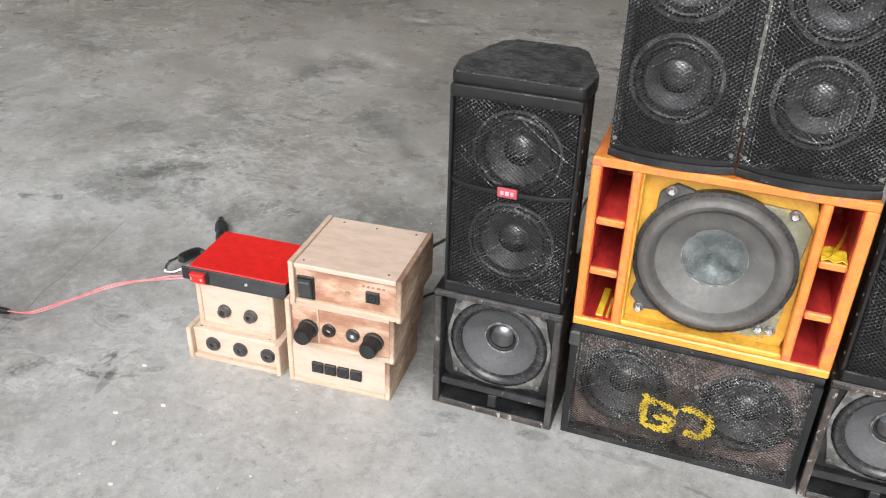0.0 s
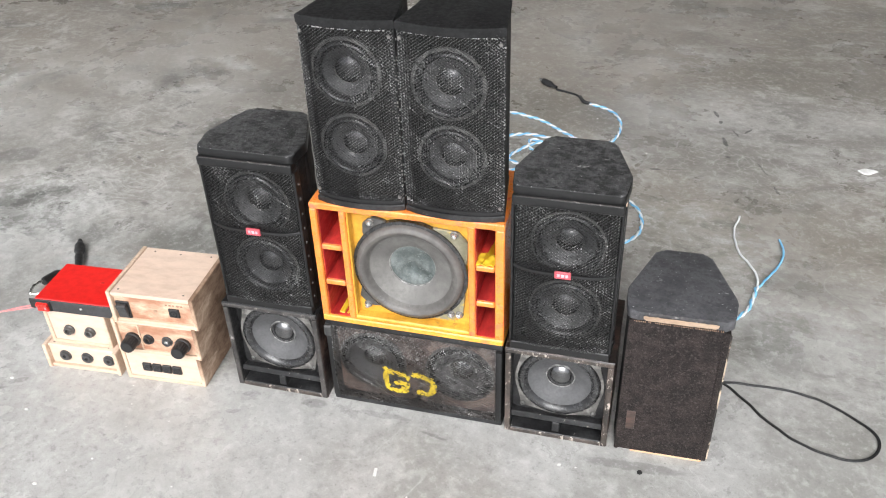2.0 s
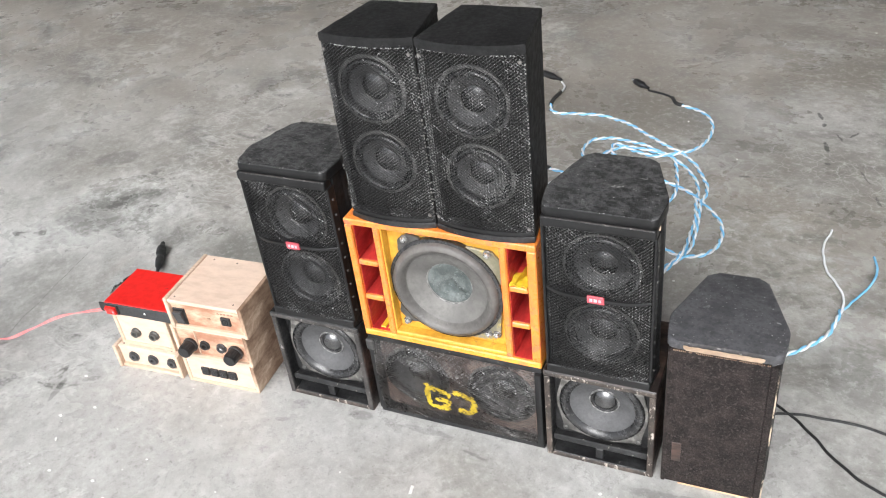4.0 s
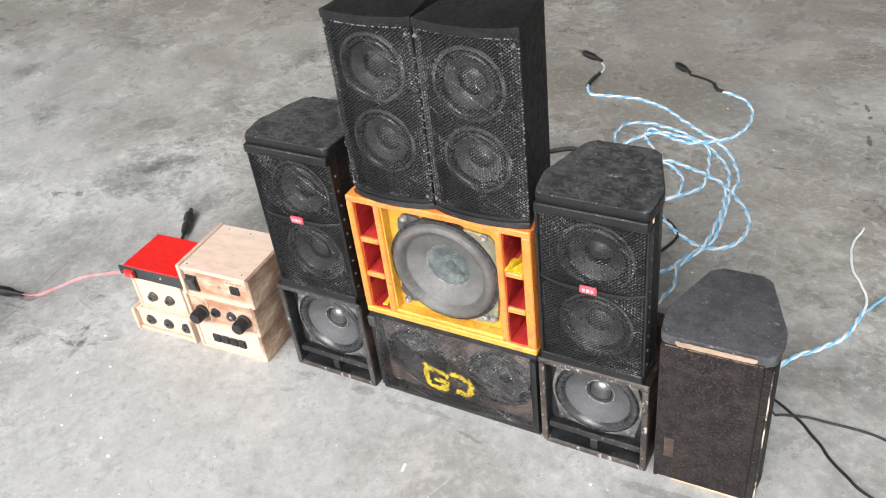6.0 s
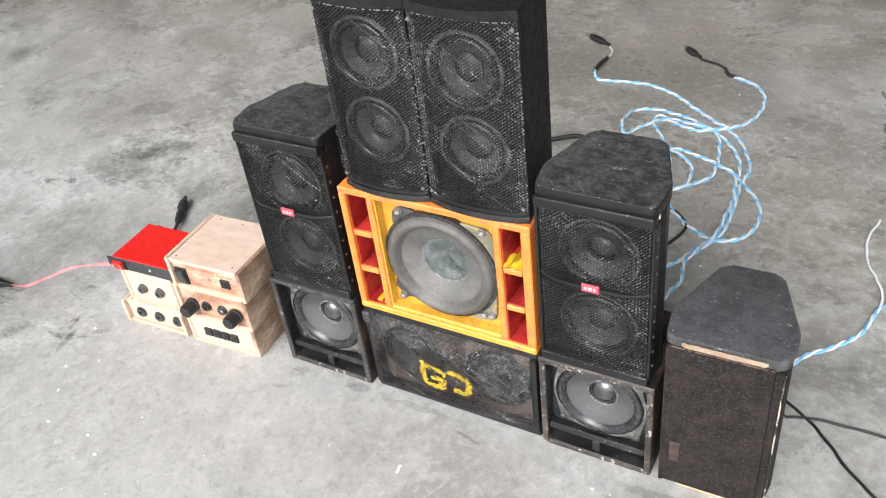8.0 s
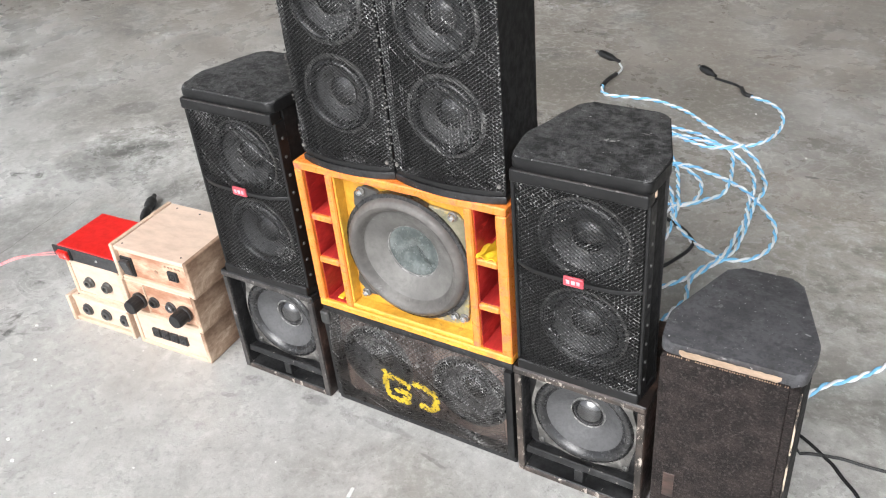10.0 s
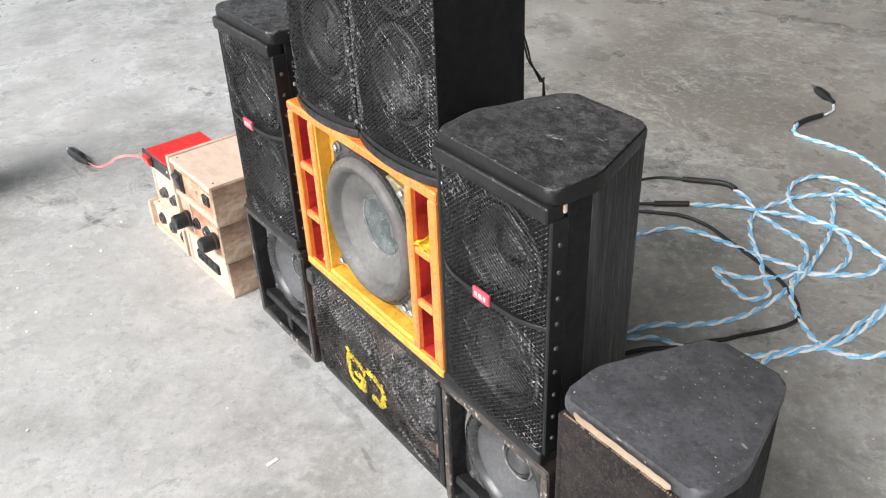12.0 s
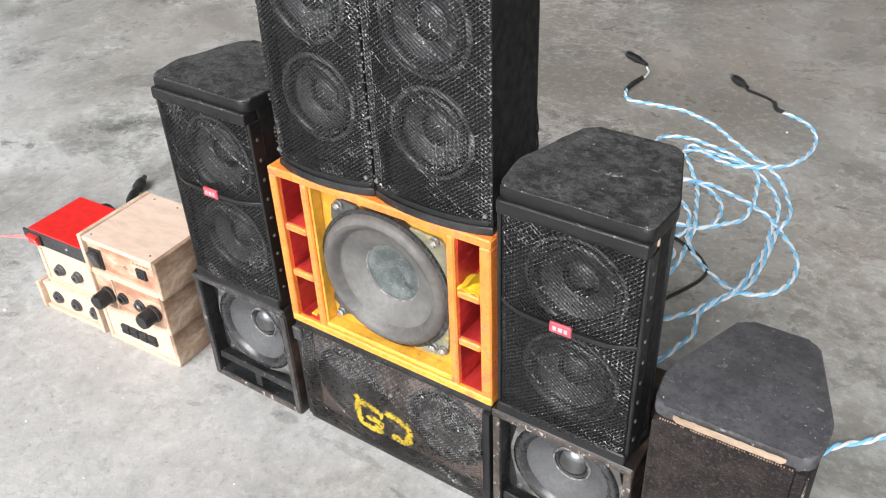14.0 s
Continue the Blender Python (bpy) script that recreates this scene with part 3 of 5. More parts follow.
def spline(pts, step=0.0025):
    """Points at even steps on a smooth line through the given ones."""
    p = np.array([(*q, 0.0)[:3] if len(q) == 2 else q for q in pts], float)
    p = np.vstack([2 * p[0] - p[1], p, 2 * p[-1] - p[-2]])
    out = []
    for i in range(1, len(p) - 2):
        n = max(2, int(np.linalg.norm(p[i + 1] - p[i]) / step))
        for t in np.arange(n) / n:
            a, b, c, d = p[i - 1 : i + 3]
            out.append(0.5 * (2 * b + (c - a) * t + (2 * a - 5 * b + 4 * c - d) * t * t + (3 * b - a - 3 * c + d) * t**3))
    out.append(p[-2])
    return np.array(out)


def frames_of(path):
    d = np.gradient(path, axis=0)
    d /= np.linalg.norm(d, axis=1)[:, None] + 1e-12
    side = np.cross(d, (0, 0, 1.0))
    bad = np.linalg.norm(side, axis=1) < 1e-3
    side[bad] = (1, 0, 0)
    side /= np.linalg.norm(side, axis=1)[:, None]
    return side, np.cross(side, d)


def tube_mesh(name, path, r, material, n=8):
    """A round tube along a path; r is one radius or one for each point."""
    path = np.asarray(path, float)
    side, up = frames_of(path)
    r = np.broadcast_to(np.asarray(r, float), (len(path),))
    a = 2 * np.pi * np.arange(n) / n
    v = path[:, None] + r[:, None, None] * (np.cos(a)[None, :, None] * side[:, None] + np.sin(a)[None, :, None] * up[:, None])
    faces = []
    for i in range(len(path) - 1):
        for j in range(n):
            k = (j + 1) % n
            faces.append((i * n + j, i * n + k, (i + 1) * n + k, (i + 1) * n + j))
    faces += [tuple(range(n))[::-1], tuple((len(path) - 1) * n + j for j in range(n))]
    me = bpy.data.meshes.new(name)
    me.from_pydata(v.reshape(-1, 3).tolist(), [], faces)
    me.materials.append(material)
    me.shade_smooth()
    me.set_sharp_from_angle(angle=radians(50))
    return me


def lattice(name, x0, x1, z0, z1, depth, material, pitch=0.0030, slope=0.72, wide=0.00055, keep=None, lift=0.0, seed=1, bright=0.0):
    """Expanded metal: two families of slanting strands over a face whose y is depth(x, z)."""
    rnd = random.Random(seed)
    verts, faces, shiny = [], [], []
    for sign in (1, -1):
        # strands: z = sign * slope * x + c
        span = slope * (x1 - x0)
        c0 = z0 - span - sign * slope * (x0 if sign > 0 else x1)
        c1 = z1 - sign * slope * (x0 if sign > 0 else x1)
        count = int((c1 - c0) / (pitch * math.hypot(1, slope)))
        for i in range(count + 1):
            c = c0 + (c1 - c0) * (i + 0.5) / (count + 1) + rnd.uniform(-1, 1) * pitch * 0.06
            xa, xb = sorted(((z0 - c) / (sign * slope), (z1 - c) / (sign * slope)))
            xa, xb = max(xa, x0), min(xb, x1)
            if xb - xa < 0.0008:
                continue
            n = max(2, int((xb - xa) / (pitch * 0.55)))
            first, ring = len(verts), []
            wob = rnd.uniform(0, 6.28)
            luck = rnd.uniform(-0.05, 0.05) + (0.10 if sign > 0 else -0.08)
            if rnd.random() < 0.10:
                luck += 0.22
            for j in range(n + 1):
                x = xa + (xb - xa) * j / n
                z = sign * slope * x + c + (0.09 if j % 2 else -0.09) * pitch * sign + 0.00010 * math.sin(j * 0.9 + wob)
                z = min(max(z, z0), z1)
                ring.append((x, z))
            runs, run = [], []
            for q in ring:
                if keep is None or keep(*q):
                    run.append(q)
                else:
                    runs.append(run)
                    run = []
            runs.append(run)
            for run in runs:
                if len(run) < 2:
                    continue
                first = len(verts)
                for j, (x, z) in enumerate(run):
                    y = depth(x, z) - lift + sign * 0.00018
                    w, d = wide * 0.5, wide * 0.55
                    nx, nz = -sign * slope / math.hypot(1, slope), 1 / math.hypot(1, slope)
                    verts += [(x - nx * w, y + d, z - nz * w), (x - nx * w * 0.6, y - d * 0.7, z - nz * w * 0.6),
                              (x + nx * w * 0.6, y - d * 0.7, z + nz * w * 0.6), (x + nx * w, y + d, z + nz * w)]
                for j in range(len(run) - 1):
                    a, b = first + 4 * j, first + 4 * j + 4
                    # painted glints: pieces within noise patches take the bright material
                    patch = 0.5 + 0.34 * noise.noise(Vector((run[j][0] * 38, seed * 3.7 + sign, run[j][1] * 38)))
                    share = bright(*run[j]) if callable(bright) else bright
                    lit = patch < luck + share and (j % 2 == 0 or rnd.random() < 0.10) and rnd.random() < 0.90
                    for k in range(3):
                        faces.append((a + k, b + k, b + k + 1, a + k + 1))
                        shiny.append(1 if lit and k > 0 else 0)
    me = bpy.data.meshes.new(name)
    me.from_pydata(verts, [], faces)
    me.materials.append(material)
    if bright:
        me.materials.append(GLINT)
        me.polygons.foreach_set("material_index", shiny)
    return me


def screw(r, h=None, slot=True):
    """A domed screw head that looks towards -y."""
    h = h or r * 0.6
    return lathe([(r, -0.0005), (r, h * 0.35), (r * 0.85, h * 0.75), (r * 0.5, h), (r * 0.22, h), (r * 0.16, h * 0.55), (0, h * 0.5)], 14)


# ---- the hall ----
def sheet(name, x0, x1, y0, y1, z, material, label, category):
    bm = bmesh.new()
    bm.faces.new([bm.verts.new(p) for p in ((x0, y0, z), (x1, y0, z), (x1, y1, z), (x0, y1, z))])
    return tagged(part(name, bm, material), label, category, kind="structure")


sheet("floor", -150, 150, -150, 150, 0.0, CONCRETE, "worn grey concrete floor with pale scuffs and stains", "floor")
tagged(part("wall_north", box(-9.2, 6.2, 5.0, 5.2, 0, 3.6, 0), PLASTER), "plain grey plastered hall wall", "wall", kind="structure")
tagged(part("wall_east", box(6.0, 6.2, -2.2, 5.0, 0, 3.6, 0), PLASTER), "plain grey plastered hall wall", "wall", kind="structure")
west = box(-9.2, -9.0, -2.2, -1.8, 0, 3.6, 0)
add_box(west, -9.2, -9.0, 4.6, 5.0, 0, 3.6, 0)
add_box(west, -9.2, -9.0, -1.8, 4.6, 3.0, 3.6, 0)
tagged(part("wall_west", west, PLASTER), "plain grey plastered wall with a wide doorway", "wall", kind="structure")
tagged(part("ceiling", box(-9.2, 6.2, -2.2, 5.2, 3.6, 3.7, 0), CEILING), "plain grey roof over the hall", "ceiling", kind="structure")


# ---- loudspeaker parts ----
def driver(parent, x, y, z, R, basket, surround, cone, cap, square=True, cap_r=0.30, screws=None, turn=0.0, dish=0.5, flange=1.0, dent=0.0, dome=1.0, roll=1.0):
    """A round driver that looks towards -y: basket with surround, cone and cap under it."""
    at = pose(x, y, z, 0, turn, 0)
    bm = bmesh.new()
    if square:
        ears = []
        n = 48
        outer = []
        for i in range(n):
            a = 2 * math.pi * i / n
            k = abs(math.cos(2 * a))
            outer.append((1.0 + 0.20 * (1 - k) ** 2.2) * R)
        for rr, yy in ((outer, 0.0), (outer, -0.0012), ([R * 0.93] * n, -0.0016), ([R * 0.90] * n, 0.001)):
            ears.append([bm.verts.new((rr[i] * math.cos(2 * math.pi * i / n), yy, rr[i] * math.sin(2 * math.pi * i / n))) for i in range(n)])
        for a, b in zip(ears, ears[1:]):
            for i in range(n):
                j = (i + 1) % n
                bm.faces.new((a[i], b[i], b[j], a[j]))
        bmesh.ops.recalc_face_normals(bm, faces=bm.faces)
    else:
        bm.free()
        bm = lathe([(R * flange, 0.0), (R * flange, 0.0012), (R * 0.95, 0.0018), (R * 0.92, 0.0)], 48)
    d = part("driver", bm, basket, parent, at=at)
    part("surround", lathe([(R * 0.95, 0.0005), (R * 0.93, 0.0026 * roll), (R * 0.89, 0.0038 * roll), (R * 0.85, 0.0043 * roll), (R * 0.81, 0.0039 * roll), (R * 0.77, 0.0026 * roll), (R * 0.745, 0.0014), (R * 0.72, 0.0)], 56), surround, d)
    part("cone", lathe([(R * 0.735, 0.0002), (R * 0.70, -0.0012), (R * 0.55, -R * 0.10 * dish * 2), (R * 0.42, -R * 0.19 * dish * 2), (R * cap_r * 0.95, -R * 0.27 * dish * 2)], 56), cone, d)
    y0 = -R * 0.25 * dish * 2
    cap_bm = lathe([(R * cap_r * 1.10, y0 - 0.0003), (R * cap_r * 1.06, y0 + 0.0010), (R * cap_r * 0.97, y0 + 0.0012), (R * cap_r * 0.85, y0 + R * 0.07 * dome),
                            (R * cap_r * 0.6, y0 + R * 0.115 * dome), (R * cap_r * 0.3, y0 + R * 0.138 * dome), (0, y0 + R * 0.145 * dome)], 36)
    if dent:
        bmesh.ops.subdivide_edges(cap_bm, edges=cap_bm.edges[:], cuts=1, use_grid_fill=True)
        for v in cap_bm.verts:
            k = max(0.0, 1 - math.hypot(v.co.x, v.co.z) / (R * cap_r))
            v.co.y += dent * (k * 1.6 + 2.2 * k**0.5 * noise.noise(Vector((v.co.x * 75, 1.7, v.co.z * 75))))
    part("dust_cap", cap_bm, cap, d)
    part("cap_ring", lathe([(R * cap_r * 1.16, y0 + 0.0008), (R * cap_r * 1.12, y0 + 0.0022), (R * cap_r * 1.06, y0 + 0.0016)], 40), RING if square or cap is CAP_FOIL else BASKET_DARK, d, "pale glue ring round the cap")
    if screws:
        r, dist, mat = screws
        me = mesh_of("screw", screw(r), mat)
        for i in range(4):
            a = math.pi / 4 + i * math.pi / 2
            part("screw", me, None, d, at=pose(dist * math.cos(a), -0.0012, dist * math.sin(a), 0, 37 * i, 0))
    return d


def open_front_cabinet(x0, x1, h, label, top, seed):
    """A small cabinet with a bare driver over a split slot port."""
    w, dep, t = x1 - x0, 0.088, 0.0055
    at = pose((x0 + x1) / 2, -0.003, 0)
    c = thing("bass_cabinet", label, "loudspeaker", "bare driver bass cabinets", at)
    part("side_panel", box(-w / 2, -w / 2 + t, 0, dep, 0, h - t, 0.0007), BLACK_PAINT, c)
    part("side_panel", box(w / 2 - t, w / 2, 0, dep, 0, h - t, 0.0007), BROWN_BLACK, c)
    part("top_panel", box(-w / 2 - 0.0006, w / 2 + 0.0006, -0.0012, dep, h - t, h, 0.0009), top, c)
    part("bottom_panel", box(-w / 2 + t, w / 2 - t, 0, dep, 0, t, 0.0006), BLACK_PAINT, c)
    part("back_panel", box(-w / 2 + t, w / 2 - t, dep - t, dep - 0.0005, t, h - t, 0), BAFFLE, c)
    part("baffle", holed(-w / 2 + t, w / 2 - t, 0.020, h - t, 0.0118, 0.0155, [(0, 0.0602, 0.0372)]), BLACK_PAINT, c)
    # slanting shelf over the port
    bm = bmesh.new()
    add_box(bm, -w / 2 + t, w / 2 - t, -0.001, 0.0125, -0.0028, 0.0028, 0.0008)
    part("port_shelf", bm, BLACK_PAINT, c, at=pose(0, 0.0035, 0.0205, -14, 0, 0))
    part("port_divider", box(-0.0035, 0.0035, 0.002, 0.05, t, 0.0175, 0.0007), BLACK_PAINT, c)
    # bare edges
    for xx in (-w / 2, w / 2 - t):
        part("front_edge", box(xx + 0.0003, xx + t - 0.0003, -0.0012, 0.0004, 0.001, h - t - 0.001, 0.0004), EDGE_CHIPPED if top is BROWN_BLACK else EDGE_WORN, c)
    part("front_edge", box(-w / 2 + 0.0002, w / 2 - 0.0002, -0.0020, -0.0006, h - t + 0.0008, h - 0.0008, 0.0004), EDGE_CHIPPED if top is BROWN_BLACK else EDGE_WORN, c)
    part("front_edge", box(-w / 2 + t, w / 2 - t, -0.0010, 0.0004, 0.0006, t - 0.0006, 0.0004), EDGE_CHIPPED, c)
    driver(c, 0, 0.0112, 0.0602, 0.0395, BASKET, RUBBER, CONE, CAP_GLOSS, True, 0.29, (0.0026, 0.0450, BASKET_DARK), 0, 0.45)
    return c


open_front_cabinet(-0.1835, -0.0895, 0.105, "small black wooden cabinet with bare grey driver and slot port", BLACK_PAINT, 1)
open_front_cabinet(0.0855, 0.1792, 0.102, "worn brown-black wooden cabinet with bare grey driver and slot port", BROWN_BLACK, 2)

# ---- wide cabinet with the painted grille, on the floor ----
wide = thing("wide_speaker_cabinet", "low wide black cabinet with bowed metal grille and yellow paint marks", "loudspeaker", at=pose(0, 0, 0))
GX, GH = 0.0825, 0.0985


def bow(x, z):
    u, v = x / 0.078, (z - 0.049) / 0.042
    return -0.0005 - 0.0064 * max(0.0, 1 - abs(v) ** 2.6) * (1 - 0.35 * u * u)


def rubbed(x, z):
    """Share of bare strands with painted glints: most on upper fold and eastern half."""
    return 0.40 + 0.44 * max(0.0, min(1.0, (z - 0.066) / 0.020)) + (0.07 if x > 0.02 else 0.0)


part("body", box(-GX + 0.004, GX - 0.004, 0.030, 0.086, 0.003, GH - 0.003, 0.0006), BAFFLE, wide)
part("baffle", holed(-GX + 0.0058, GX - 0.0058, 0.0058, GH - 0.0058, 0.0092, 0.0130, [(-0.043, 0.049, 0.031), (0.041, 0.049, 0.031)]), BAFFLE_BROWN, wide, "scuffed brown baffle board")
for name, b in (("top_panel", (-GX, GX, 0.0, 0.088, GH - 0.006, GH)), ("bottom_panel", (-GX, GX, 0.0, 0.088, 0.0, 0.006)),
                ("side_panel", (-GX, -GX + 0.006, -0.002, 0.088, 0.006, GH - 0.006)), ("side_panel", (GX - 0.006, GX, -0.003, 0.088, 0.006, GH - 0.006))):
    part(name, box(*b, 0.0015, 2), TAPE if "side" in name else BLACK_PAINT, wide)
for xx in (-0.043, 0.041):
    driver(wide, xx, 0.009, 0.049, 0.033, BASKET_DARK, RUBBER, CONE_DARK, CAP_GLOSS, False, 0.32, None, 0, 0.45)
part("grille", lattice("grille", -GX + 0.0055, GX - 0.0055, 0.0055, GH - 0.0050, bow, GRILLE_BARE, 0.0020, 0.66, 0.00044, seed=3, bright=rubbed), None, wide, "bowed expanded metal grille with worn black paint")
part("screw", screw(0.0018), BASKET, wide, at=pose(0.006, -0.0062, 0.074))
part("corner_patch", box(-GX - 0.001, -GX + 0.007, -0.0042, 0.006, GH - 0.016, GH - 0.004, 0.0012), BASKET_DARK, wide, "small grey tape patch")

STROKES = [[(-0.025, 0.056), (-0.025, 0.043), (-0.025, 0.032), (-0.015, 0.03), (-0.007, 0.031)],
           [(-0.023, 0.054), (-0.019, 0.053)],
           [(-0.014, 0.053), (-0.009, 0.052), (-0.004, 0.049)],
           [(-0.015, 0.041), (-0.01, 0.042), (-0.005, 0.039), (-0.009, 0.032)],
           [(0.002, 0.054), (0.01, 0.054), (0.015, 0.051)],
           [(0.018, 0.051), (0.02, 0.045), (0.019, 0.038), (0.014, 0.031), (0.006, 0.033)]]


def on_stroke(x, z):
    best = 1.0
    for s in STROKES:
        for (ax, az), (bx, bz) in zip(s, s[1:]):
            dx, dz = bx - ax, bz - az
            t = min(1.0, max(0.0, ((x - ax) * dx + (z - az) * dz) / (dx * dx + dz * dz)))
            best = min(best, math.hypot(x - ax - t * dx, z - az - t * dz))
    return best < 0.0030 + 0.0026 * noise.noise(Vector((x * 620, 3.0, z * 620)))


part("painted_mark", lattice("painted_mark", -GX + 0.0055, GX - 0.0055, 0.0055, GH - 0.0050, bow, MARK, 0.0020, 0.66, 0.00088, on_stroke, 0.0003, 3), None, wide, "streaky yellow paint strokes on the mesh")

# ---- orange cabinet with the woofer ----
orange = thing("orange_woofer_cabinet", "bright orange painted cabinet with one large woofer and red side slots", "loudspeaker", at=pose(0, 0, 0.0990))
OX, OH, OD, OT = 0.0832, 0.1262, 0.086, 0.0062
part("top_panel", box(-OX, OX, -0.001, OD, OH - OT, OH, 0.0010), ORANGE, orange)
part("bottom_panel", box(-OX, OX, -0.001, OD, 0.0, OT, 0.0010), ORANGE_PALE, orange, "yellower brushed orange paint")
part("side_panel", box(-OX, -OX + OT, -0.001, OD, OT, OH - OT, 0.0009), ORANGE, orange)
part("side_panel", box(OX - OT - 0.0015, OX, -0.001, OD, OT, OH - OT, 0.0009), ORANGE, orange)
part("back_panel", box(-OX + OT, OX - OT, OD - 0.005, OD - 0.0005, OT, OH - OT, 0), RED, orange)
for a, b in ((-0.0575, -0.0517), (0.0526, 0.0584)):
    part("divider", box(a, b, -0.0006, 0.070, OT, OH - OT, 0.0010), ORANGE, orange)
    # red inner faces of the slots
    s = a - 0.0006 if a < 0 else b
    part("slot_lining", box(s, s + 0.0006, 0.003, 0.070, OT + 0.0005, OH - OT - 0.0005, 0), RED, orange, "red paint inside the slots")
    o = -OX + OT if a < 0 else OX - OT - 0.0021
    part("slot_lining", box(o, o + 0.0006, 0.003, 0.079, OT + 0.0005, OH - OT - 0.0005, 0), RED, orange)
for xa, xb, zs in ((-OX + OT + 0.0006, -0.0581, (0.0415, 0.0790)), (0.0590, OX - OT - 0.0021, (0.0405, 0.0775))):
    part("slot_floor", box(xa, xb, 0.002, 0.079, OT, OT + 0.0008, 0), RED, orange)
    for zz in zs:
        part("slot_shelf", box(xa, xb, -0.0002, 0.0035, zz, zz + 0.0052, 0.0010), ORANGE, orange)
        part("slot_shelf", box(xa, xb, 0.0035, 0.072, zz + 0.0004, zz + 0.0048, 0.0002), RED, orange, "red inner shelf of the slot")
# spilt paint: a torn skin of dried paint standing on the upper eastern shelf, and lumps at its foot
n, m = 14, 7
skin = bmesh.new()
rows = []
for i in range(n + 1):
    u = i / n
    top = 0.0020 + 0.0190 * max(0.0, u - 0.15) ** 1.1 * (1 + 0.25 * noise.noise(Vector((u * 7, 2.0, 0)))) * (1.0 if u < 0.9 else 0.8)
    rows.append([skin.verts.new((0.0600 + 0.0135 * u + 0.0009 * noise.noise(Vector((u * 5, j * 0.6, 1.0))), 0.0020 + 0.030 * u * u - 0.004 * j / m * (1 - u) + 0.0014 * noise.noise(Vector((u * 6, j * 0.9, 4.0))), 0.0826 + top * j / m)) for j in range(m + 1)])
for p, q in zip(rows, rows[1:]):
    for j in range(m):
        skin.faces.new((p[j], q[j], q[j + 1], p[j + 1]))
bmesh.ops.solidify(skin, geom=skin.faces[:], thickness=0.0009)
part("paint_skin", skin, SPILT, orange, "torn skin of yellow dried paint in the slot")
lump = bmesh.new()
bmesh.ops.create_grid(lump, x_segments=16, y_segments=12, size=0.5, matrix=pose(0.0668, 0.0085, 0.0826) @ Matrix.Diagonal((0.0150, 0.0170, 1, 1)))
for v in lump.verts:
    v.co.z += 0.0014 + 0.0022 * noise.noise(Vector((v.co.x * 260, v.co.y * 200, 3.0)))
bmesh.ops.solidify(lump, geom=lump.faces[:], thickness=-0.0008)
part("paint_drip", lump, SPILT, orange, "thick yellow dried paint lump")
part("paint_drip", add_box(box(-0.0690, -0.0640, 0.004, 0.040, OT + 0.0008, OT + 0.0024, 0.0006), -0.0620, -0.0600, 0.004, 0.030, OT + 0.0008, OT + 0.002, 0.0006), SPILT, orange, "yellow paint streak in the slot")
# recessed baffle, painted inner faces round the woofer
part("baffle", holed(-0.0517, 0.0526, OT, OH - OT, 0.0105, 0.0150, [(0.0, 0.0630, 0.0485)]), YELLOW, orange, "streaky yellow baffle")
part("inner_lip", box(-0.0517, 0.0526, 0.0002, 0.0105, OT, OT + 0.0040, 0.0010), YELLOW, orange)
part("inner_lip", box(-0.0517, -0.0500, 0.0010, 0.0105, OT + 0.0040, OH - OT, 0.0006), YELLOW, orange)
# pressed steel ears of the woofer, at its four corners
for ang, reach, mat, half in ((-47, 0.0605, PLATE, 27), (40, 0.0625, PLATE, 27), (127, 0.0590, BASKET_DARK, 17), (222, 0.0600, BASKET_DARK, 17)):
    def arm(r, d):
        return (r * math.cos(radians(ang + d)), r * math.sin(radians(ang + d)))
    ear = bmesh.new()
    add_prism(ear, rounded([arm(0.047, -half), arm(0.0515, 2 - half), arm(reach, -6), arm(reach, 6), arm(0.0515, half - 2), arm(0.047, half)], 0.0015, 2), 0.0, 0.0030, 0.0006, 1)
    part("woofer_ear", ear, mat, orange, "steel ear smeared with paint" if mat is PLATE else "dark steel ear", at=pose(0.0, 0.0104, 0.0630) @ Matrix.Rotation(radians(90), 4, "X"))
wf = driver(orange, 0.0, 0.0066, 0.0630, 0.0508, RUBBER, RUBBER_DUSTY, CONE_DUSTY, CAP_FOIL, False, 0.38, None, 0, 0.36, 1.0, 0.0022, 0.35, 1.5)
part("gasket", lathe([(0.0508, -0.0040), (0.0508, 0.0012), (0.0490, 0.0012), (0.0490, -0.0040)], 56), RUBBER, wf, "black rim under the surround")
part("cone_ring", lathe([(0.0384, 0.0006), (0.0379, 0.0013), (0.0373, 0.0006)], 56), RING, wf, "pale ring at the edge of the cone")
for bx, bz in ((-0.0330, 0.1085), (0.0400, 0.1060), (-0.0415, 0.0195), (0.0350, 0.0220), (0.0425, 0.0225)):
    w = part("washer", lathe([(0.0036, -0.001), (0.0036, 0.0006), (0.0032, 0.0010), (0.0, 0.0010)], 20), BASKET, orange, at=pose(bx, 0.0072, bz))
    part("bolt", lathe([(0.0027, 0.0), (0.0027, 0.0026), (0.0020, 0.0034), (0.0, 0.0036)], 6), CHROME, w)


# ---- upright two-driver cabinets that taper to the back ----
def tapered(w, dep, kink, back):
    """Plan outline: front edge on y = 0, sides to y = kink, then in to the back edge."""
    return [(-w / 2, 0.0), (w / 2, 0.0), (w / 2 + 0.003, kink), (back / 2, dep), (-back / 2, dep), (-w / 2 - 0.003, kink)]


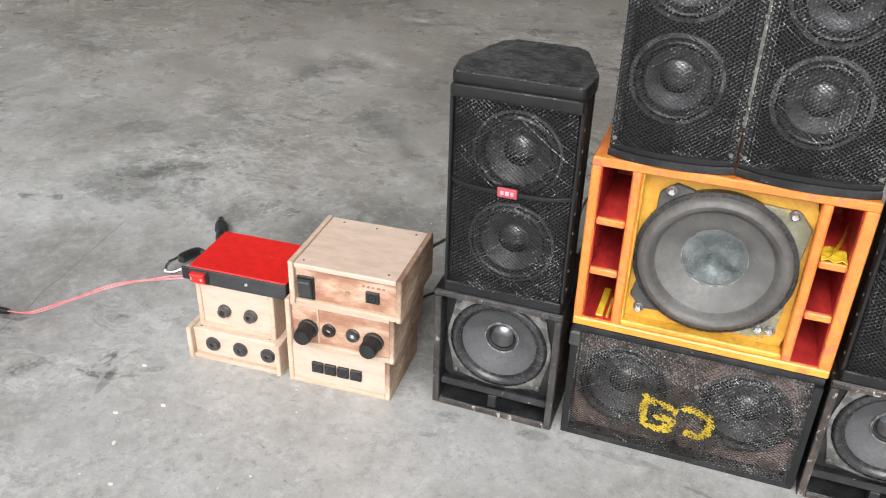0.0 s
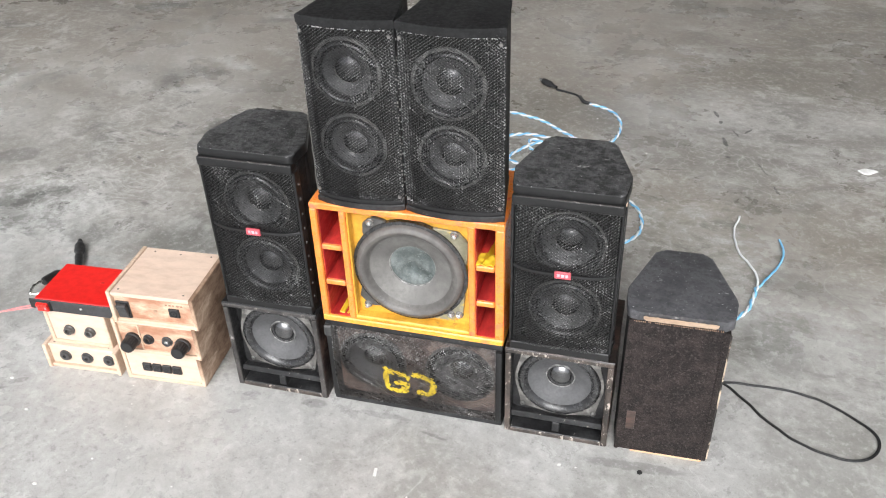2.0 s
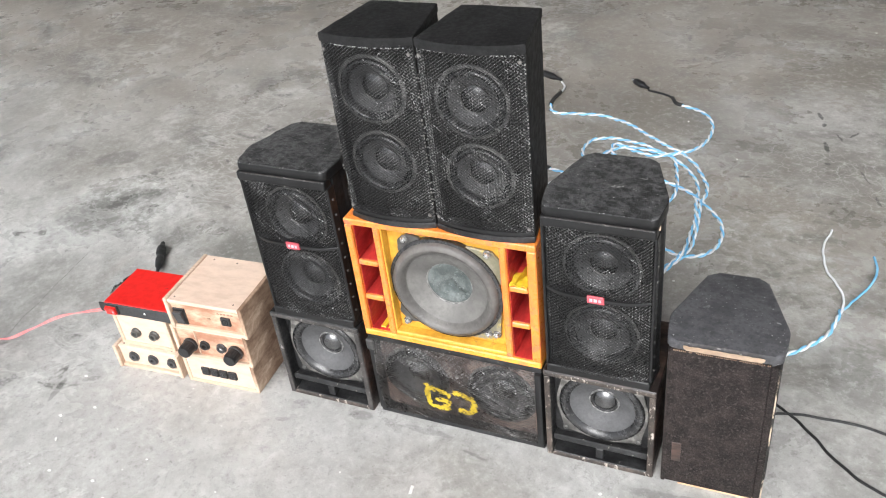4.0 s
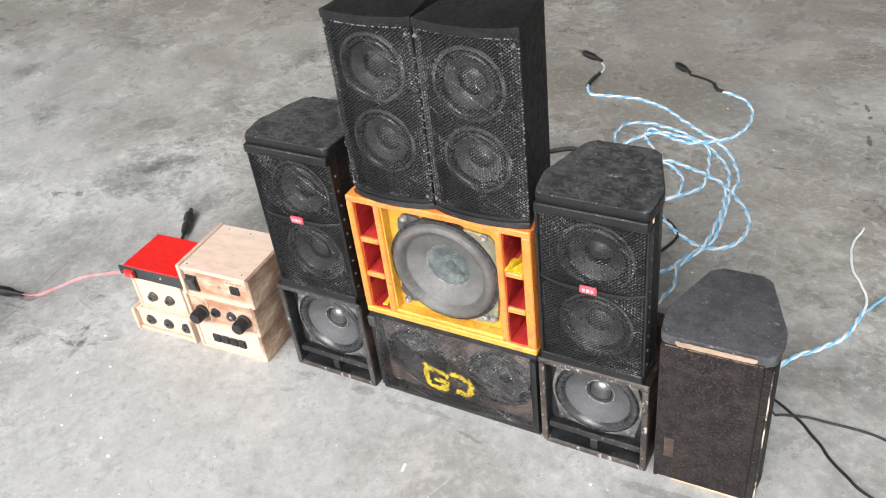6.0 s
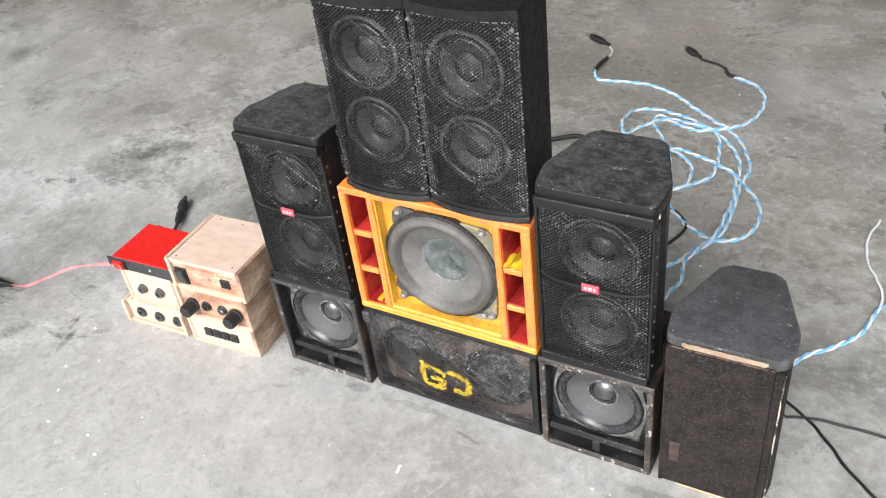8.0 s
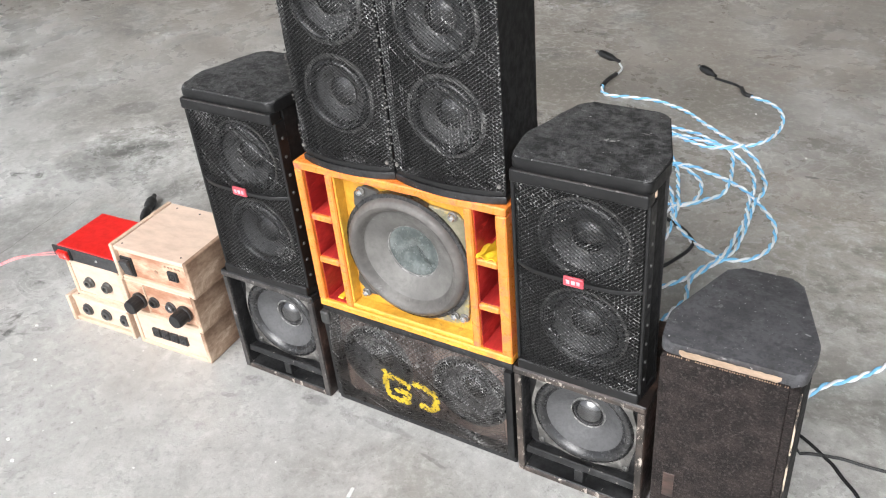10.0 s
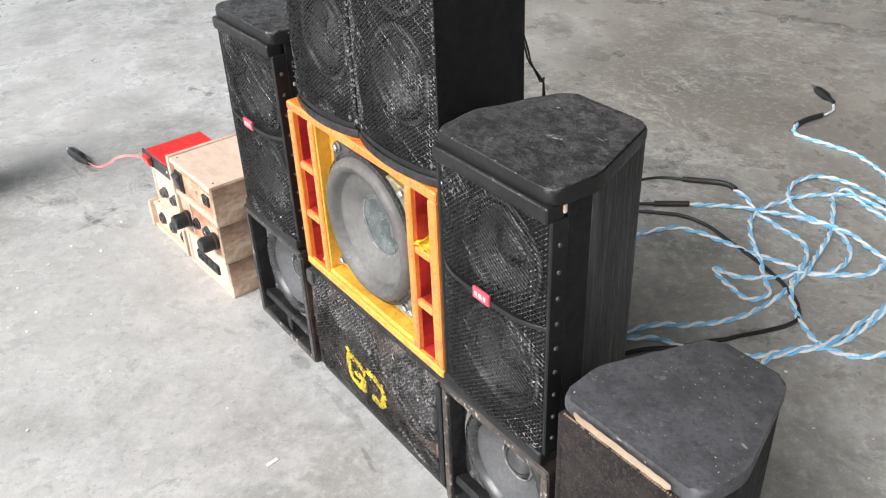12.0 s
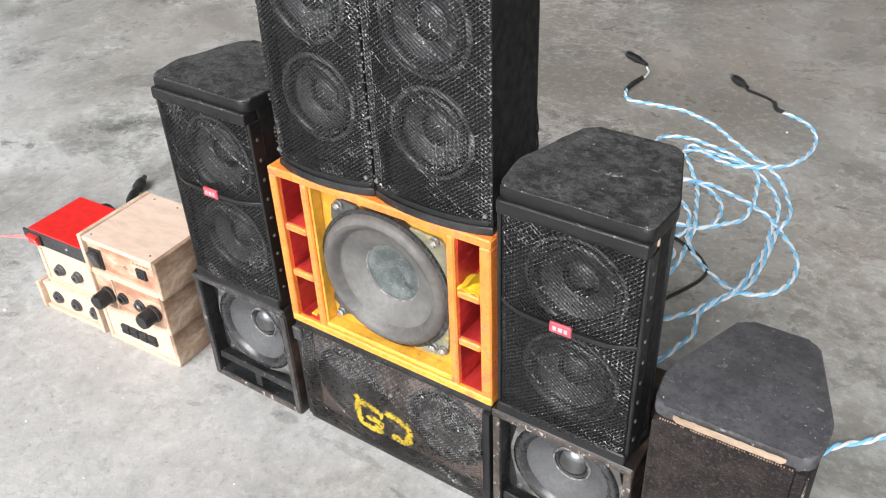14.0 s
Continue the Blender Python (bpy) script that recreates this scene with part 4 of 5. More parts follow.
def tapered_cabinet(x, z0, label, seed, yaw=0.0):
    w, h = 0.084, 0.163
    rise = 0.0042 if seed == 1 else 0.0010
    c = thing("tapered_speaker_cabinet", label, "loudspeaker", "twin-driver cabinets with red badge", pose(x, -0.002, z0, 0, 0, yaw))
    plan = tapered(w, 0.076, 0.026, 0.054)
    inner = [(px * 0.985, 0.0215 if py == 0 else py * 0.99) for px, py in plan]
    body = prism(rounded(inner, 0.0030, 3), 0.006, h - 0.007, 0.0004, 1)
    for v in body.verts:
        v.co.z += rise * v.co.y / 0.076 if v.co.z > h / 2 else 0.0
    part("body", body, BRUSHED_BLACK if seed == 1 else SIDE_BLACK, c)
    part("baffle", holed(-w / 2 + 0.001, w / 2 - 0.001, 0.0065, h - 0.008, 0.0058, 0.0095, [(0.002, 0.1110, 0.0282), (0.002, 0.0455, 0.0282)]), BAFFLE, c)
    part("side_panel", box(w / 2 - 0.002, w / 2 + 0.0008, 0.0095, 0.0255, 0.006, h - 0.007, 0.0006), SIDE_BLACK, c, "smooth matt black side strip")
    part("side_panel", box(-w / 2 - 0.0008, -w / 2 + 0.002, 0.0095, 0.0255, 0.006, h - 0.007, 0.0006), SIDE_BLACK, c)
    lid = [(px * 1.012, py * 1.01 - 0.001) for px, py in plan]
    top = prism(rounded(lid, 0.0050, 5), h - 0.0085, h - 0.0008, 0.0020, 2)
    cover = prism(rounded([(px * 0.985, py * 0.985 + 0.0002) for px, py in lid], 0.0060, 5), h - 0.0022, h, 0.0011, 2)
    bmesh.ops.triangulate(cover, faces=[f for f in cover.faces if len(f.verts) > 4])
    bmesh.ops.subdivide_edges(cover, edges=[e for e in cover.edges if e.calc_length() > 0.008], cuts=4)
    for bm in (top, cover):
        for v in bm.verts:
            v.co.z += rise * v.co.y / 0.076 + 0.0006 * noise.noise(v.co * 60) + (0.0005 * noise.noise(v.co * 170) if bm is cover else 0.0)
    rim = part("lid", top, TAPE, c, "black taped lid edge")
    part("lid_cover", cover, FELT, rim, "mottled black felt on the lid")
    part("seam", box(-w / 2 + 0.0030, w / 2 - 0.0030, -0.0036, -0.0020, h - 0.0086, h - 0.0079, 0.0002), EDGE_WORN, c, "pale worn seam under the lid")
    part("base", prism(rounded(plan, 0.004, 3), 0.0, 0.0065, 0.0012, 2), BLACK_PAINT, c)
    # vinyl bands over and under the grille, thin bar across the middle
    part("upper_band", box(-w / 2 - 0.0006, w / 2 + 0.0006, -0.0035, 0.008, h - 0.0165, h - 0.0078, 0.0020, 3), TAPE, c)
    part("lower_band", box(-w / 2 - 0.0004, w / 2 + 0.0004, -0.0030, 0.008, 0.0010, 0.0095, 0.0020, 3), TAPE, c)
    bar = [(u * (w / 2 - 0.0012), -0.0066 * (1 - u**4) + 0.0002) for u in np.linspace(-1, 1, 13)] + [(w / 2 - 0.0012, 0.004), (-w / 2 + 0.0012, 0.004)]
    part("cross_bar", prism(bar, 0.0862, 0.0890, 0.0004, 1), TAPE, c)

    def face(px, pz):
        u = abs(px) / (w / 2)
        return -0.0050 * (1 - u**4) + 0.0008 + (0.006 if u > 0.96 else 0.0)

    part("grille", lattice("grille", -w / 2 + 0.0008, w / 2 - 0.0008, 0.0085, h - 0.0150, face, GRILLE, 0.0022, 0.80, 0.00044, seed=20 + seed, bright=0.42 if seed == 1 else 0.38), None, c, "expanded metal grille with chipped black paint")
    for zz in (0.1110, 0.0455):
        driver(c, 0.002, 0.0055, zz, 0.0300, BASKET_DARK, RUBBER, CONE_DARK, CAP_GLOSS, False, 0.34, None, 0, 0.45)
    b = part("badge", box(-0.0066, 0.0066, -0.0072, -0.0052, 0.0846, 0.0914, 0.0005), BADGE, c, "small red badge with pale mark")
    for px, wd in ((-0.0045, 0.0022), (-0.0012, 0.0025), (0.0023, 0.0020)):
        part("badge_mark", box(px, px + wd, -0.0074, -0.0070, 0.0866, 0.0894, 0.0001), WHITE, b)
    # corner strips with their screws
    me = mesh_of("screw", screw(0.0013), BASKET_DARK)
    for s in (-1, 1):
        part("corner_strip", box(s * w / 2 - 0.0012, s * w / 2 + 0.0012, -0.0006, 0.0098, 0.0075, h - 0.0155, 0.0006), TAPE, c)
        part("bare_seam", box(s * (w / 2 + 0.0002) - 0.0008, s * (w / 2 + 0.0002) + 0.0008, 0.0088, 0.0097, 0.012, h - 0.018, 0.0002), EDGE_WORN, c)
        for i in range(9):
            part("screw", me, None, c, at=pose(s * (w / 2 + 0.0012), 0.0045, 0.018 + i * 0.0146, 0, 0, s * 90))
    if seed == 1:
        part("bare_chip", box(w / 2 - 0.0008, w / 2 + 0.0014, 0.0062, 0.0082, h - 0.0130, h - 0.0080, 0.0003), STRIP_WOOD, c, "chip of bare wood")
        rnd = random.Random(4)
        bm = bmesh.new()
        for i in range(5):
            px, py = 0.003 + 0.0016 * i + rnd.uniform(-0.001, 0.001), 0.034 + rnd.uniform(-0.0012, 0.0012)
            bmesh.ops.create_icosphere(bm, subdivisions=1, radius=1.0, matrix=pose(px, py, h + rise * 0.46, 0, 0, rnd.uniform(0, 90)) @ Matrix.Diagonal((rnd.uniform(0.0008, 0.0022), 0.0007, 0.00035, 1)))
        part("dried_glue", bm, GLUE, c, "pale dried glue fleck on the lid")
    return c


tapered_cabinet(-0.1340, 0.105, "black two-driver cabinet with felt lid, mesh grille and red badge", 2, 0.0)
tapered_cabinet(0.1315, 0.102, "black two-driver cabinet with chipped mesh grille, felt lid and red badge", 1, 0.0)


# ---- cabinets with bowed lids that narrow to the back, on the orange one ----
def bowed(w, dep, out, back=0.0, n=10):
    pts = [(-w / 2 + w * i / n, -out * (1 - (2 * i / n - 1) ** 2)) for i in range(n + 1)]
    return pts + [(w / 2 - back, dep), (-w / 2 + back, dep)]


def bowed_cabinet(x, w, label, seed, yaw, drivers):
    h, dep, back = 0.1590, 0.0655, 0.0095
    c = thing("bowed_speaker_cabinet", label, "loudspeaker", "stacked bowed-front cabinets", pose(x, 0.004, 0.2253, 0, 0, yaw))
    part("baffle", holed(-w / 2 + 0.0045, w / 2 - 0.0045, 0.0075, h - 0.0068, 0.0082, 0.0115, [(px, pz, r * 0.94) for px, pz, r in drivers]), BAFFLE, c)
    part("body", prism([(-w / 2 + 0.0085, 0.025), (w / 2 - 0.0085, 0.025), (w / 2 - back - 0.0046, dep - 0.0005), (-w / 2 + back + 0.0046, dep - 0.0005)], 0.007, h - 0.0068, 0.0005, 1), BAFFLE, c)
    for s in (-1, 1):
        plan = [(s * w / 2, 0.001), (s * (w / 2 - back), dep), (s * (w / 2 - back - 0.0045), dep), (s * (w / 2 - 0.0045), 0.001)]
        part("side_panel", prism(plan if s > 0 else plan[::-1], 0.0053, h - 0.0066, 0.0008, 1), SIDE_BLACK, c)
    lid = prism(bowed(w + 0.0012, dep + 0.0006, 0.0062 if seed == 1 else 0.0044, back), h - 0.0068, h, 0.0009, 2)
    bmesh.ops.subdivide_edges(lid, edges=[e for e in lid.edges if e.calc_length() > 0.02], cuts=5)
    for v in lid.verts:
        v.co.z += 0.0007 * noise.noise(v.co * 70) - (0.0006 if v.co.z < h - 0.003 else 0.0) * noise.noise(v.co * 190)
    part("lid", lid, LID_BOARD, c, "bowed black board lid with dust specks")
    part("base", prism(bowed(w + 0.0010, dep, 0.0060, back), 0.0, 0.0052, 0.0010, 2), BLACK_PAINT, c)
    part("lower_band", prism(bowed(w - 0.004, 0.004, 0.0050), 0.0054, 0.0088, 0.0006, 1), TAPE, c)

    def face(px, pz):
        u = 2 * px / w
        return -0.0046 * (1 - u * u) + 0.0006 + 0.0005 * noise.noise(Vector((px * 60, seed, pz * 60)))

    # share of strands coloured as bare metal and glints, more at the edges
    def bare(px, pz):
        edge = abs(2 * px / w)
        return (0.41 if seed == 1 else 0.37) + 0.34 * max(0.0, edge - 0.80) / 0.2 + (0.10 if px > 0 else 0.0)

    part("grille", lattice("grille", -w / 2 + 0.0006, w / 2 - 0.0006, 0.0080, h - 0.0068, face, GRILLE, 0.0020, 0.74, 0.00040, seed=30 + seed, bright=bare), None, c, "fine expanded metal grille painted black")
    for px, pz, r in drivers:
        driver(c, px, 0.0080, pz, r, DULL_RIM, RUBBER, CONE_DARK, CAP_GLOSS, False, 0.36, None, 0, 0.45, 1.04)
    # folded bare metal edges of the grille
    for s in (-1, 1):
        rnd = random.Random(seed * 7 + s)
        bm = bmesh.new()
        for i in range(44):
            zz = 0.011 + i * 0.0031 + rnd.uniform(-0.0006, 0.0006)
            if rnd.random() < 0.55:
                add_box(bm, s * w / 2 - rnd.uniform(0.0003, 0.0009), s * w / 2 + 0.0002, -0.0005, 0.0005, zz, zz + rnd.uniform(0.0004, 0.0016), 0)
        part("grille_edge", bm, CHROME if seed == 1 else BASKET, c, "cut bare edge of the metal mesh")["kind"] = "stuff"
        for zz in (0.0135, h - 0.0115):
            part("screw", screw(0.0014), BASKET, c, at=pose(s * (w / 2 - 0.0030), -0.0022, zz))
    rnd = random.Random(seed)
    bm = bmesh.new()
    for i in range(36):
        zz = -w / 2 + 0.006 + i * (w - 0.012) / 36
        if rnd.random() < 0.75:
            add_box(bm, zz, zz + rnd.uniform(0.0006, 0.0016), face(zz, 0) - 0.0006, face(zz, 0) + 0.0002, h - 0.0080, h - 0.0072, 0)
    part("grille_edge", bm, CHROME, c)["kind"] = "stuff"
    return c


bowed_cabinet(-0.0375, 0.0745, "black upright two-driver cabinet with fine mesh front and bowed lid", 2, 0.0, [(-0.0052, 0.1130, 0.0272), (-0.0045, 0.0512, 0.0266)])
bowed_cabinet(0.0415, 0.0800, "black upright two-driver cabinet with scuffed mesh front and dusty lid", 1, 0.0, [(-0.0042, 0.1098, 0.0280), (-0.0028, 0.0488, 0.0266)])

# ---- cloth-fronted cabinet on the floor ----
cloth = thing("cloth_speaker_cabinet", "black tapered cabinet with brown-black cloth front and torn bare wood edges", "loudspeaker", at=pose(0.2262, -0.001, 0, 0, 0, 1.0))
CW, CH = 0.0800, 0.1600
plan = tapered(CW, 0.0900, 0.028, 0.0420)
part("body", prism(rounded([(px * 0.985, 0.004 if py == 0 else py * 0.99) for px, py in plan], 0.003, 3), 0.0005, CH - 0.010, 0.0005, 1), SIDE_BLACK, cloth)
part("lid", prism(rounded([(px * 1.03, py * 1.01 - 0.001) for px, py in plan], 0.006, 4), CH - 0.0095, CH, 0.0026, 3), FELT_GREY, cloth, "grey-black felt covered lid")
bm = box(-CW / 2 + 0.002, CW / 2 - 0.006, -0.0032, 0.004, 0.0040, CH - 0.0082, 0.0012, 2)
part("front_cloth", bm, CLOTH, cloth, "coarse brown-black speaker cloth")
part("front_fold", box(CW / 2 - 0.0060, CW / 2 - 0.0005, -0.0024, 0.004, 0.0030, CH - 0.0100, 0.0012, 2), CLOTH, cloth)
part("front_fold", box(-CW / 2 - 0.0002, -CW / 2 + 0.0035, -0.0036, 0.004, 0.0030, CH - 0.0100, 0.0012, 2), CLOTH, cloth)
# torn strip of bare wood under the lid, with an uneven outline
rnd = random.Random(11)
bm, n = bmesh.new(), 26
top = [bm.verts.new((-0.029 + 0.058 * i / n, -0.0044, CH - 0.0010 + 0.0008 * noise.noise(Vector((i * 0.7, 0, 0))))) for i in range(n + 1)]
low = [bm.verts.new((-0.029 + 0.058 * i / n, -0.0044, CH - 0.0056 + 0.0004 * noise.noise(Vector((i * 0.9, 5, 0))) + (0.0020 if i in (0, n) else 0))) for i in range(n + 1)]
for i in range(n):
    bm.faces.new((low[i], low[i + 1], top[i + 1], top[i]))
bmesh.ops.solidify(bm, geom=bm.faces[:], thickness=-0.004)
part("bare_edge", bm, STRIP_WOOD, cloth, "torn strip of bare pale wood")
part("bare_edge", box(-0.026, 0.036, -0.0020, 0.003, 0.0006, 0.0038, 0.0005), RAW_WOOD, cloth, "bare pale wood at the foot")
part("bare_edge", box(CW / 2 - 0.0004, CW / 2 + 0.0008, -0.0005, 0.0020, 0.004, CH - 0.014, 0.0003), CHIPPED, cloth, "corner edge chipped to pale bare wood")
bm = bmesh.new()
for i in range(50):
    px = -0.036 + i * 0.0014 + rnd.uniform(-0.0001, 0.0001)
    if rnd.random() < 0.08:
        continue
    add_box(bm, px, px + 0.0006, -0.0038, -0.0030, CH - 0.0080, CH - 0.0073, 0)
part("staple_row", bm, WOOD_SIDE, cloth, "frayed cloth edge in pale threads")
part("patch", box(-0.0325, -0.0250, -0.0036, -0.0030, 0.030, 0.052, 0.0003), BROWN_BLACK, cloth, "rubbed reddish-brown patch")


# ---- wooden amplifier stack ----
def wooden_case(x0, x1, y0, y1, z0, h, label, face, group, wings=True, overhang=0.0, yaw=3.0):
    c = thing("wooden_amplifier_case", label, "amplifier", group, pose((x0 + x1) / 2, y0, z0, 0, 0, yaw))
    w, d, t = x1 - x0, y1 - y0, 0.0042
    part("side_panel", box(-w / 2, -w / 2 + t, -overhang, d, 0.0, h + (0.0012 if wings else 0), 0.0007), WOOD_EDGE, c)
    # only the stack's east side takes the brown with painted shade
    part("side_panel", box(w / 2 - t, w / 2, -overhang, d, 0.0, h + (0.0012 if wings else 0), 0.0007), WOOD_SIDE if x1 > -0.25 else WOOD_EDGE, c, "rough brown plywood side with shade in its colour")
    part("top_panel", box(-w / 2 + t, w / 2 - t, 0.0002 if wings and h < 0.03 else -overhang * 0.6, d, h - t, h, 0.0006), WOOD, c, "pale plywood top")
    part("bottom_panel", box(-w / 2 + t, w / 2 - t, -overhang * 0.6, d, 0, t, 0.0006), WOOD_EDGE, c)
    part("back_panel", box(-w / 2 + t, w / 2 - t, d - t, d - 0.0005, t, h - t, 0), WOOD_FACE, c)
    part("front_panel", box(-w / 2 + t, w / 2 - t, 0.0012, 0.0045, t, h - t, 0.0002), face, c)
    nail = mesh_of("nail", lathe([(0.0009, 0.0), (0.0009, 0.0003), (0, 0.0004)], 10, axis="z"), BASKET_DARK)
    for px, py in ((-w / 2 + 0.010, 0.004), (w / 2 - 0.012, 0.005), (-w / 2 + 0.016, d - 0.006), (0.0, d - 0.007), (w / 2 - 0.012, d - 0.006)):
        part("nail", nail, None, c, at=pose(px, py, h))
    return c


def rocker(parent, x, z, w, h, body, frame_mat, y=0.0012):
    f = part("switch_frame", box(x - w / 2, x + w / 2, y - 0.0016, y + 0.001, z - h / 2, z + h / 2, 0.0006), frame_mat, parent)
    bm = box(-w * 0.38, w * 0.38, -0.0022, 0.0022, -h * 0.40, h * 0.40, 0.0007)
    part("rocker", bm, body, f, at=pose(x, y - 0.0022, z, 12, 0, 0))
    return f


def socket(parent, x, z, R, y=0.0012, collar=0.0035, ring=PLASTIC, hole=0.45):
    s = part("jack_socket", lathe([(R, -0.001), (R, collar * 0.35), (R * 0.86, collar * 0.5), (R * 0.78, collar), (R * hole, collar), (R * hole, -0.001)], 28), ring, parent, at=pose(x, y, z))
    part("contact", lathe([(R * hole, -0.0004), (0, -0.0004)], 20), HOLE, s)
    return s


def knob(parent, x, z, y=0.0012):
    k = part("knob", lathe([(0.0076, 0.0008), (0.0080, 0.0014), (0.0080, 0.0036), (0.0069, 0.0042), (0.0066, 0.0145), (0.0060, 0.0156), (0.0, 0.0158)], 30), PLASTIC, parent, "black ribbed control knob", at=pose(x, y, z))
    bm = bmesh.new()
    for i in range(18):
        a = 2 * math.pi * i / 18
        add_box(bm, 0.0067 * math.cos(a) - 0.0002, 0.0067 * math.cos(a) + 0.0002, -0.0135, -0.0045, 0.0067 * math.sin(a) - 0.0002, 0.0067 * math.sin(a) + 0.0002, 0)
    part("rib", bm, PLASTIC, k)
    return k


STACK = "stacked wooden amplifier cases"
low = wooden_case(-0.2985, -0.2135, -0.0190, 0.048, 0.0, 0.0391, "pale plywood case with a row of four black sockets", WOOD, STACK, False)
for i in range(4):
    f = part("socket_block", box(-0.0221 + 0.0107 * i, -0.0127 + 0.0107 * i, -0.0012, 0.003, 0.0135, 0.0230, 0.0005), PLASTIC, low)
    part("socket_hole", lathe([(0.0034, 0.0), (0.0034, 0.0004), (0.0026, 0.0004), (0.0024, -0.0006), (0.0010, -0.0006), (0.0009, 0.0006), (0, 0.0007)], 18), PLASTIC_GREY, f, at=pose(-0.0174 + 0.0107 * i, -0.0011, 0.0180))
mid = wooden_case(-0.2960, -0.2085, -0.0205, 0.048, 0.0391, 0.0407, "pale plywood amplifier case with two black knobs and two jacks", WOOD_FACE, STACK, False, 0.002)
for px in (-0.0255, 0.0270):
    knob(mid, px, 0.0172)
for px in (-0.0095, 0.0100):
    socket(mid, px, 0.0180, 0.0056, ring=PLASTIC_GREY if px > 0 else PLASTIC)
part("bright_contact", lathe([(0.0020, 0.0), (0.0020, 0.0030), (0.0012, 0.0034), (0, 0.0034)], 16), CHROME, mid, "bright metal contact in the jack", at=pose(0.0100, 0.0012, 0.0180))
part("seam_strip", box(-0.0185, -0.0172, -0.0002, 0.002, 0.0045, 0.0362, 0.0002), WOOD_EDGE, mid)
high = wooden_case(-0.2895, -0.2020, -0.0220, 0.0505, 0.0798, 0.0352, "pale plywood power case with black rocker switch and power jack", WOOD_FACE, STACK, True, 0.003)
rocker(high, -0.0315, 0.0140, 0.0135, 0.0195, PLASTIC_GREY, PLASTIC)
part("lamp_hole", lathe([(0.0020, -0.0005), (0.0020, 0.0006), (0.0010, 0.0008), (0, 0.0002)], 16), WOOD_SIDE, high, at=pose(0.0010, 0.0012, 0.0155))
f = part("power_jack", box(0.0155, 0.0260, -0.0008, 0.003, 0.0115, 0.0210, 0.0005), PLASTIC, high)
part("jack_hole", lathe([(0.0036, 0.0), (0.0034, 0.0003), (0.0026, 0.0003), (0.0024, -0.0005), (0.0009, -0.0005), (0.0008, 0.0003), (0, 0.0004)], 18), HOLE, f, at=pose(0.0207, -0.0006, 0.0160))
bm = bmesh.new()
for i, wd in enumerate((0.0022, 0.0026, 0.0018, 0.0030, 0.0024)):
    add_box(bm, 0.0125 + 0.0038 * i, 0.0125 + 0.0038 * i + wd, 0.0009, 0.0014, 0.0236, 0.0252, 0)
part("ink_bars", bm, INK, high, "faint hand inked marks")

# ---- jack box stack with the red amplifier ----
jl = wooden_case(-0.3885, -0.3060, -0.0200, 0.040, 0.0, 0.0285, "pale plywood box with three black jack sockets", WOOD, "wooden jack boxes", True, 0.004)
for px in (-0.0205, 0.0040, 0.0285):
    socket(jl, px, 0.0150, 0.0064, collar=0.0030, ring=PLASTIC_GREY, hole=0.30)
jh = wooden_case(-0.3800, -0.3125, -0.0155, 0.038, 0.0285, 0.0415, "pale plywood box with two black jack sockets", WOOD, "wooden jack boxes", False)
for px in (-0.0100, 0.0130):
    socket(jh, px, 0.0190, 0.0056, collar=0.0050, ring=BASKET_DARK, hole=0.45)

red = thing("red_amplifier", "small red-topped metal amplifier with black front and red switch", "amplifier", at=pose(-0.3415, -0.0160, 0.0700, 0, 0, 3.0))
part("chassis", box(-0.0405, 0.0405, 0.001, 0.057, 0.0, 0.0136, 0.0007), PLASTIC, red)
part("front_panel", box(-0.0425, 0.0415, -0.0006, 0.0014, 0.0004, 0.0138, 0.0006), PLASTIC_GREY, red)
part("bracket", box(-0.0480, -0.0410, -0.0010, 0.0012, 0.0025, 0.0138, 0.0006), PLASTIC, red)
part("cover", box(-0.0415, 0.0415, 0.0002, 0.0585, 0.0138, 0.0151, 0.0006), RED_METAL, red, "bright red painted metal cover")
sw = rocker(red, -0.0325, 0.0072, 0.0165, 0.0115, RED_PLASTIC, PLASTIC, -0.0006)
part("switch_mark", add_box(box(-0.0375, -0.0368, -0.0056, -0.0050, 0.0056, 0.0092, 0), -0.0295, -0.0275, -0.0054, -0.0048, 0.0060, 0.0086, 0.0004), WHITE, sw)
part("screw", screw(0.0015), CHROME, red, at=pose(0.008, -0.0006, 0.0080))
part("dark_fleck", box(0.012, 0.0155, 0.0330, 0.0345, 0.0151, 0.0155, 0.0001), RED, red)

# wire tails beside the red amplifier
tail = thing("black_lead", "short black lead with crocodile clip and plug by the amplifier", "cable", at=pose(0, 0, 0))
clip_way = spline([(-0.455, 0.125, 0.0045), (-0.452, 0.112, 0.0045), (-0.47, 0.113, 0.006), (-0.475, 0.097, 0.008), (-0.474, 0.089, 0.009)], 0.002)
clip = part("clip_sleeve", tube_mesh("clip_sleeve", clip_way, np.interp(np.linspace(0, 1, len(clip_way)), [0, 0.45, 0.6, 0.92, 1.0], [0.0020, 0.0024, 0.0046, 0.0052, 0.0034]), HEATSHRINK, 10), None, tail, "black rubber sleeve of a crocodile clip")
for way in ([(-0.476, 0.089, 0.011), (-0.479, 0.0785, 0.0115), (-0.478, 0.068, 0.009)], [(-0.463, 0.077, 0.009), (-0.4705, 0.0715, 0.0065), (-0.478, 0.068, 0.0075)]):
    part("jaw", tube_mesh("jaw", spline(way, 0.002), 0.0017, CHROME, 8), None, clip, "bright metal jaw")
shaft = spline([(-0.452, 0.122, 0.0065), (-0.486, 0.177, 0.0070)], 0.002)
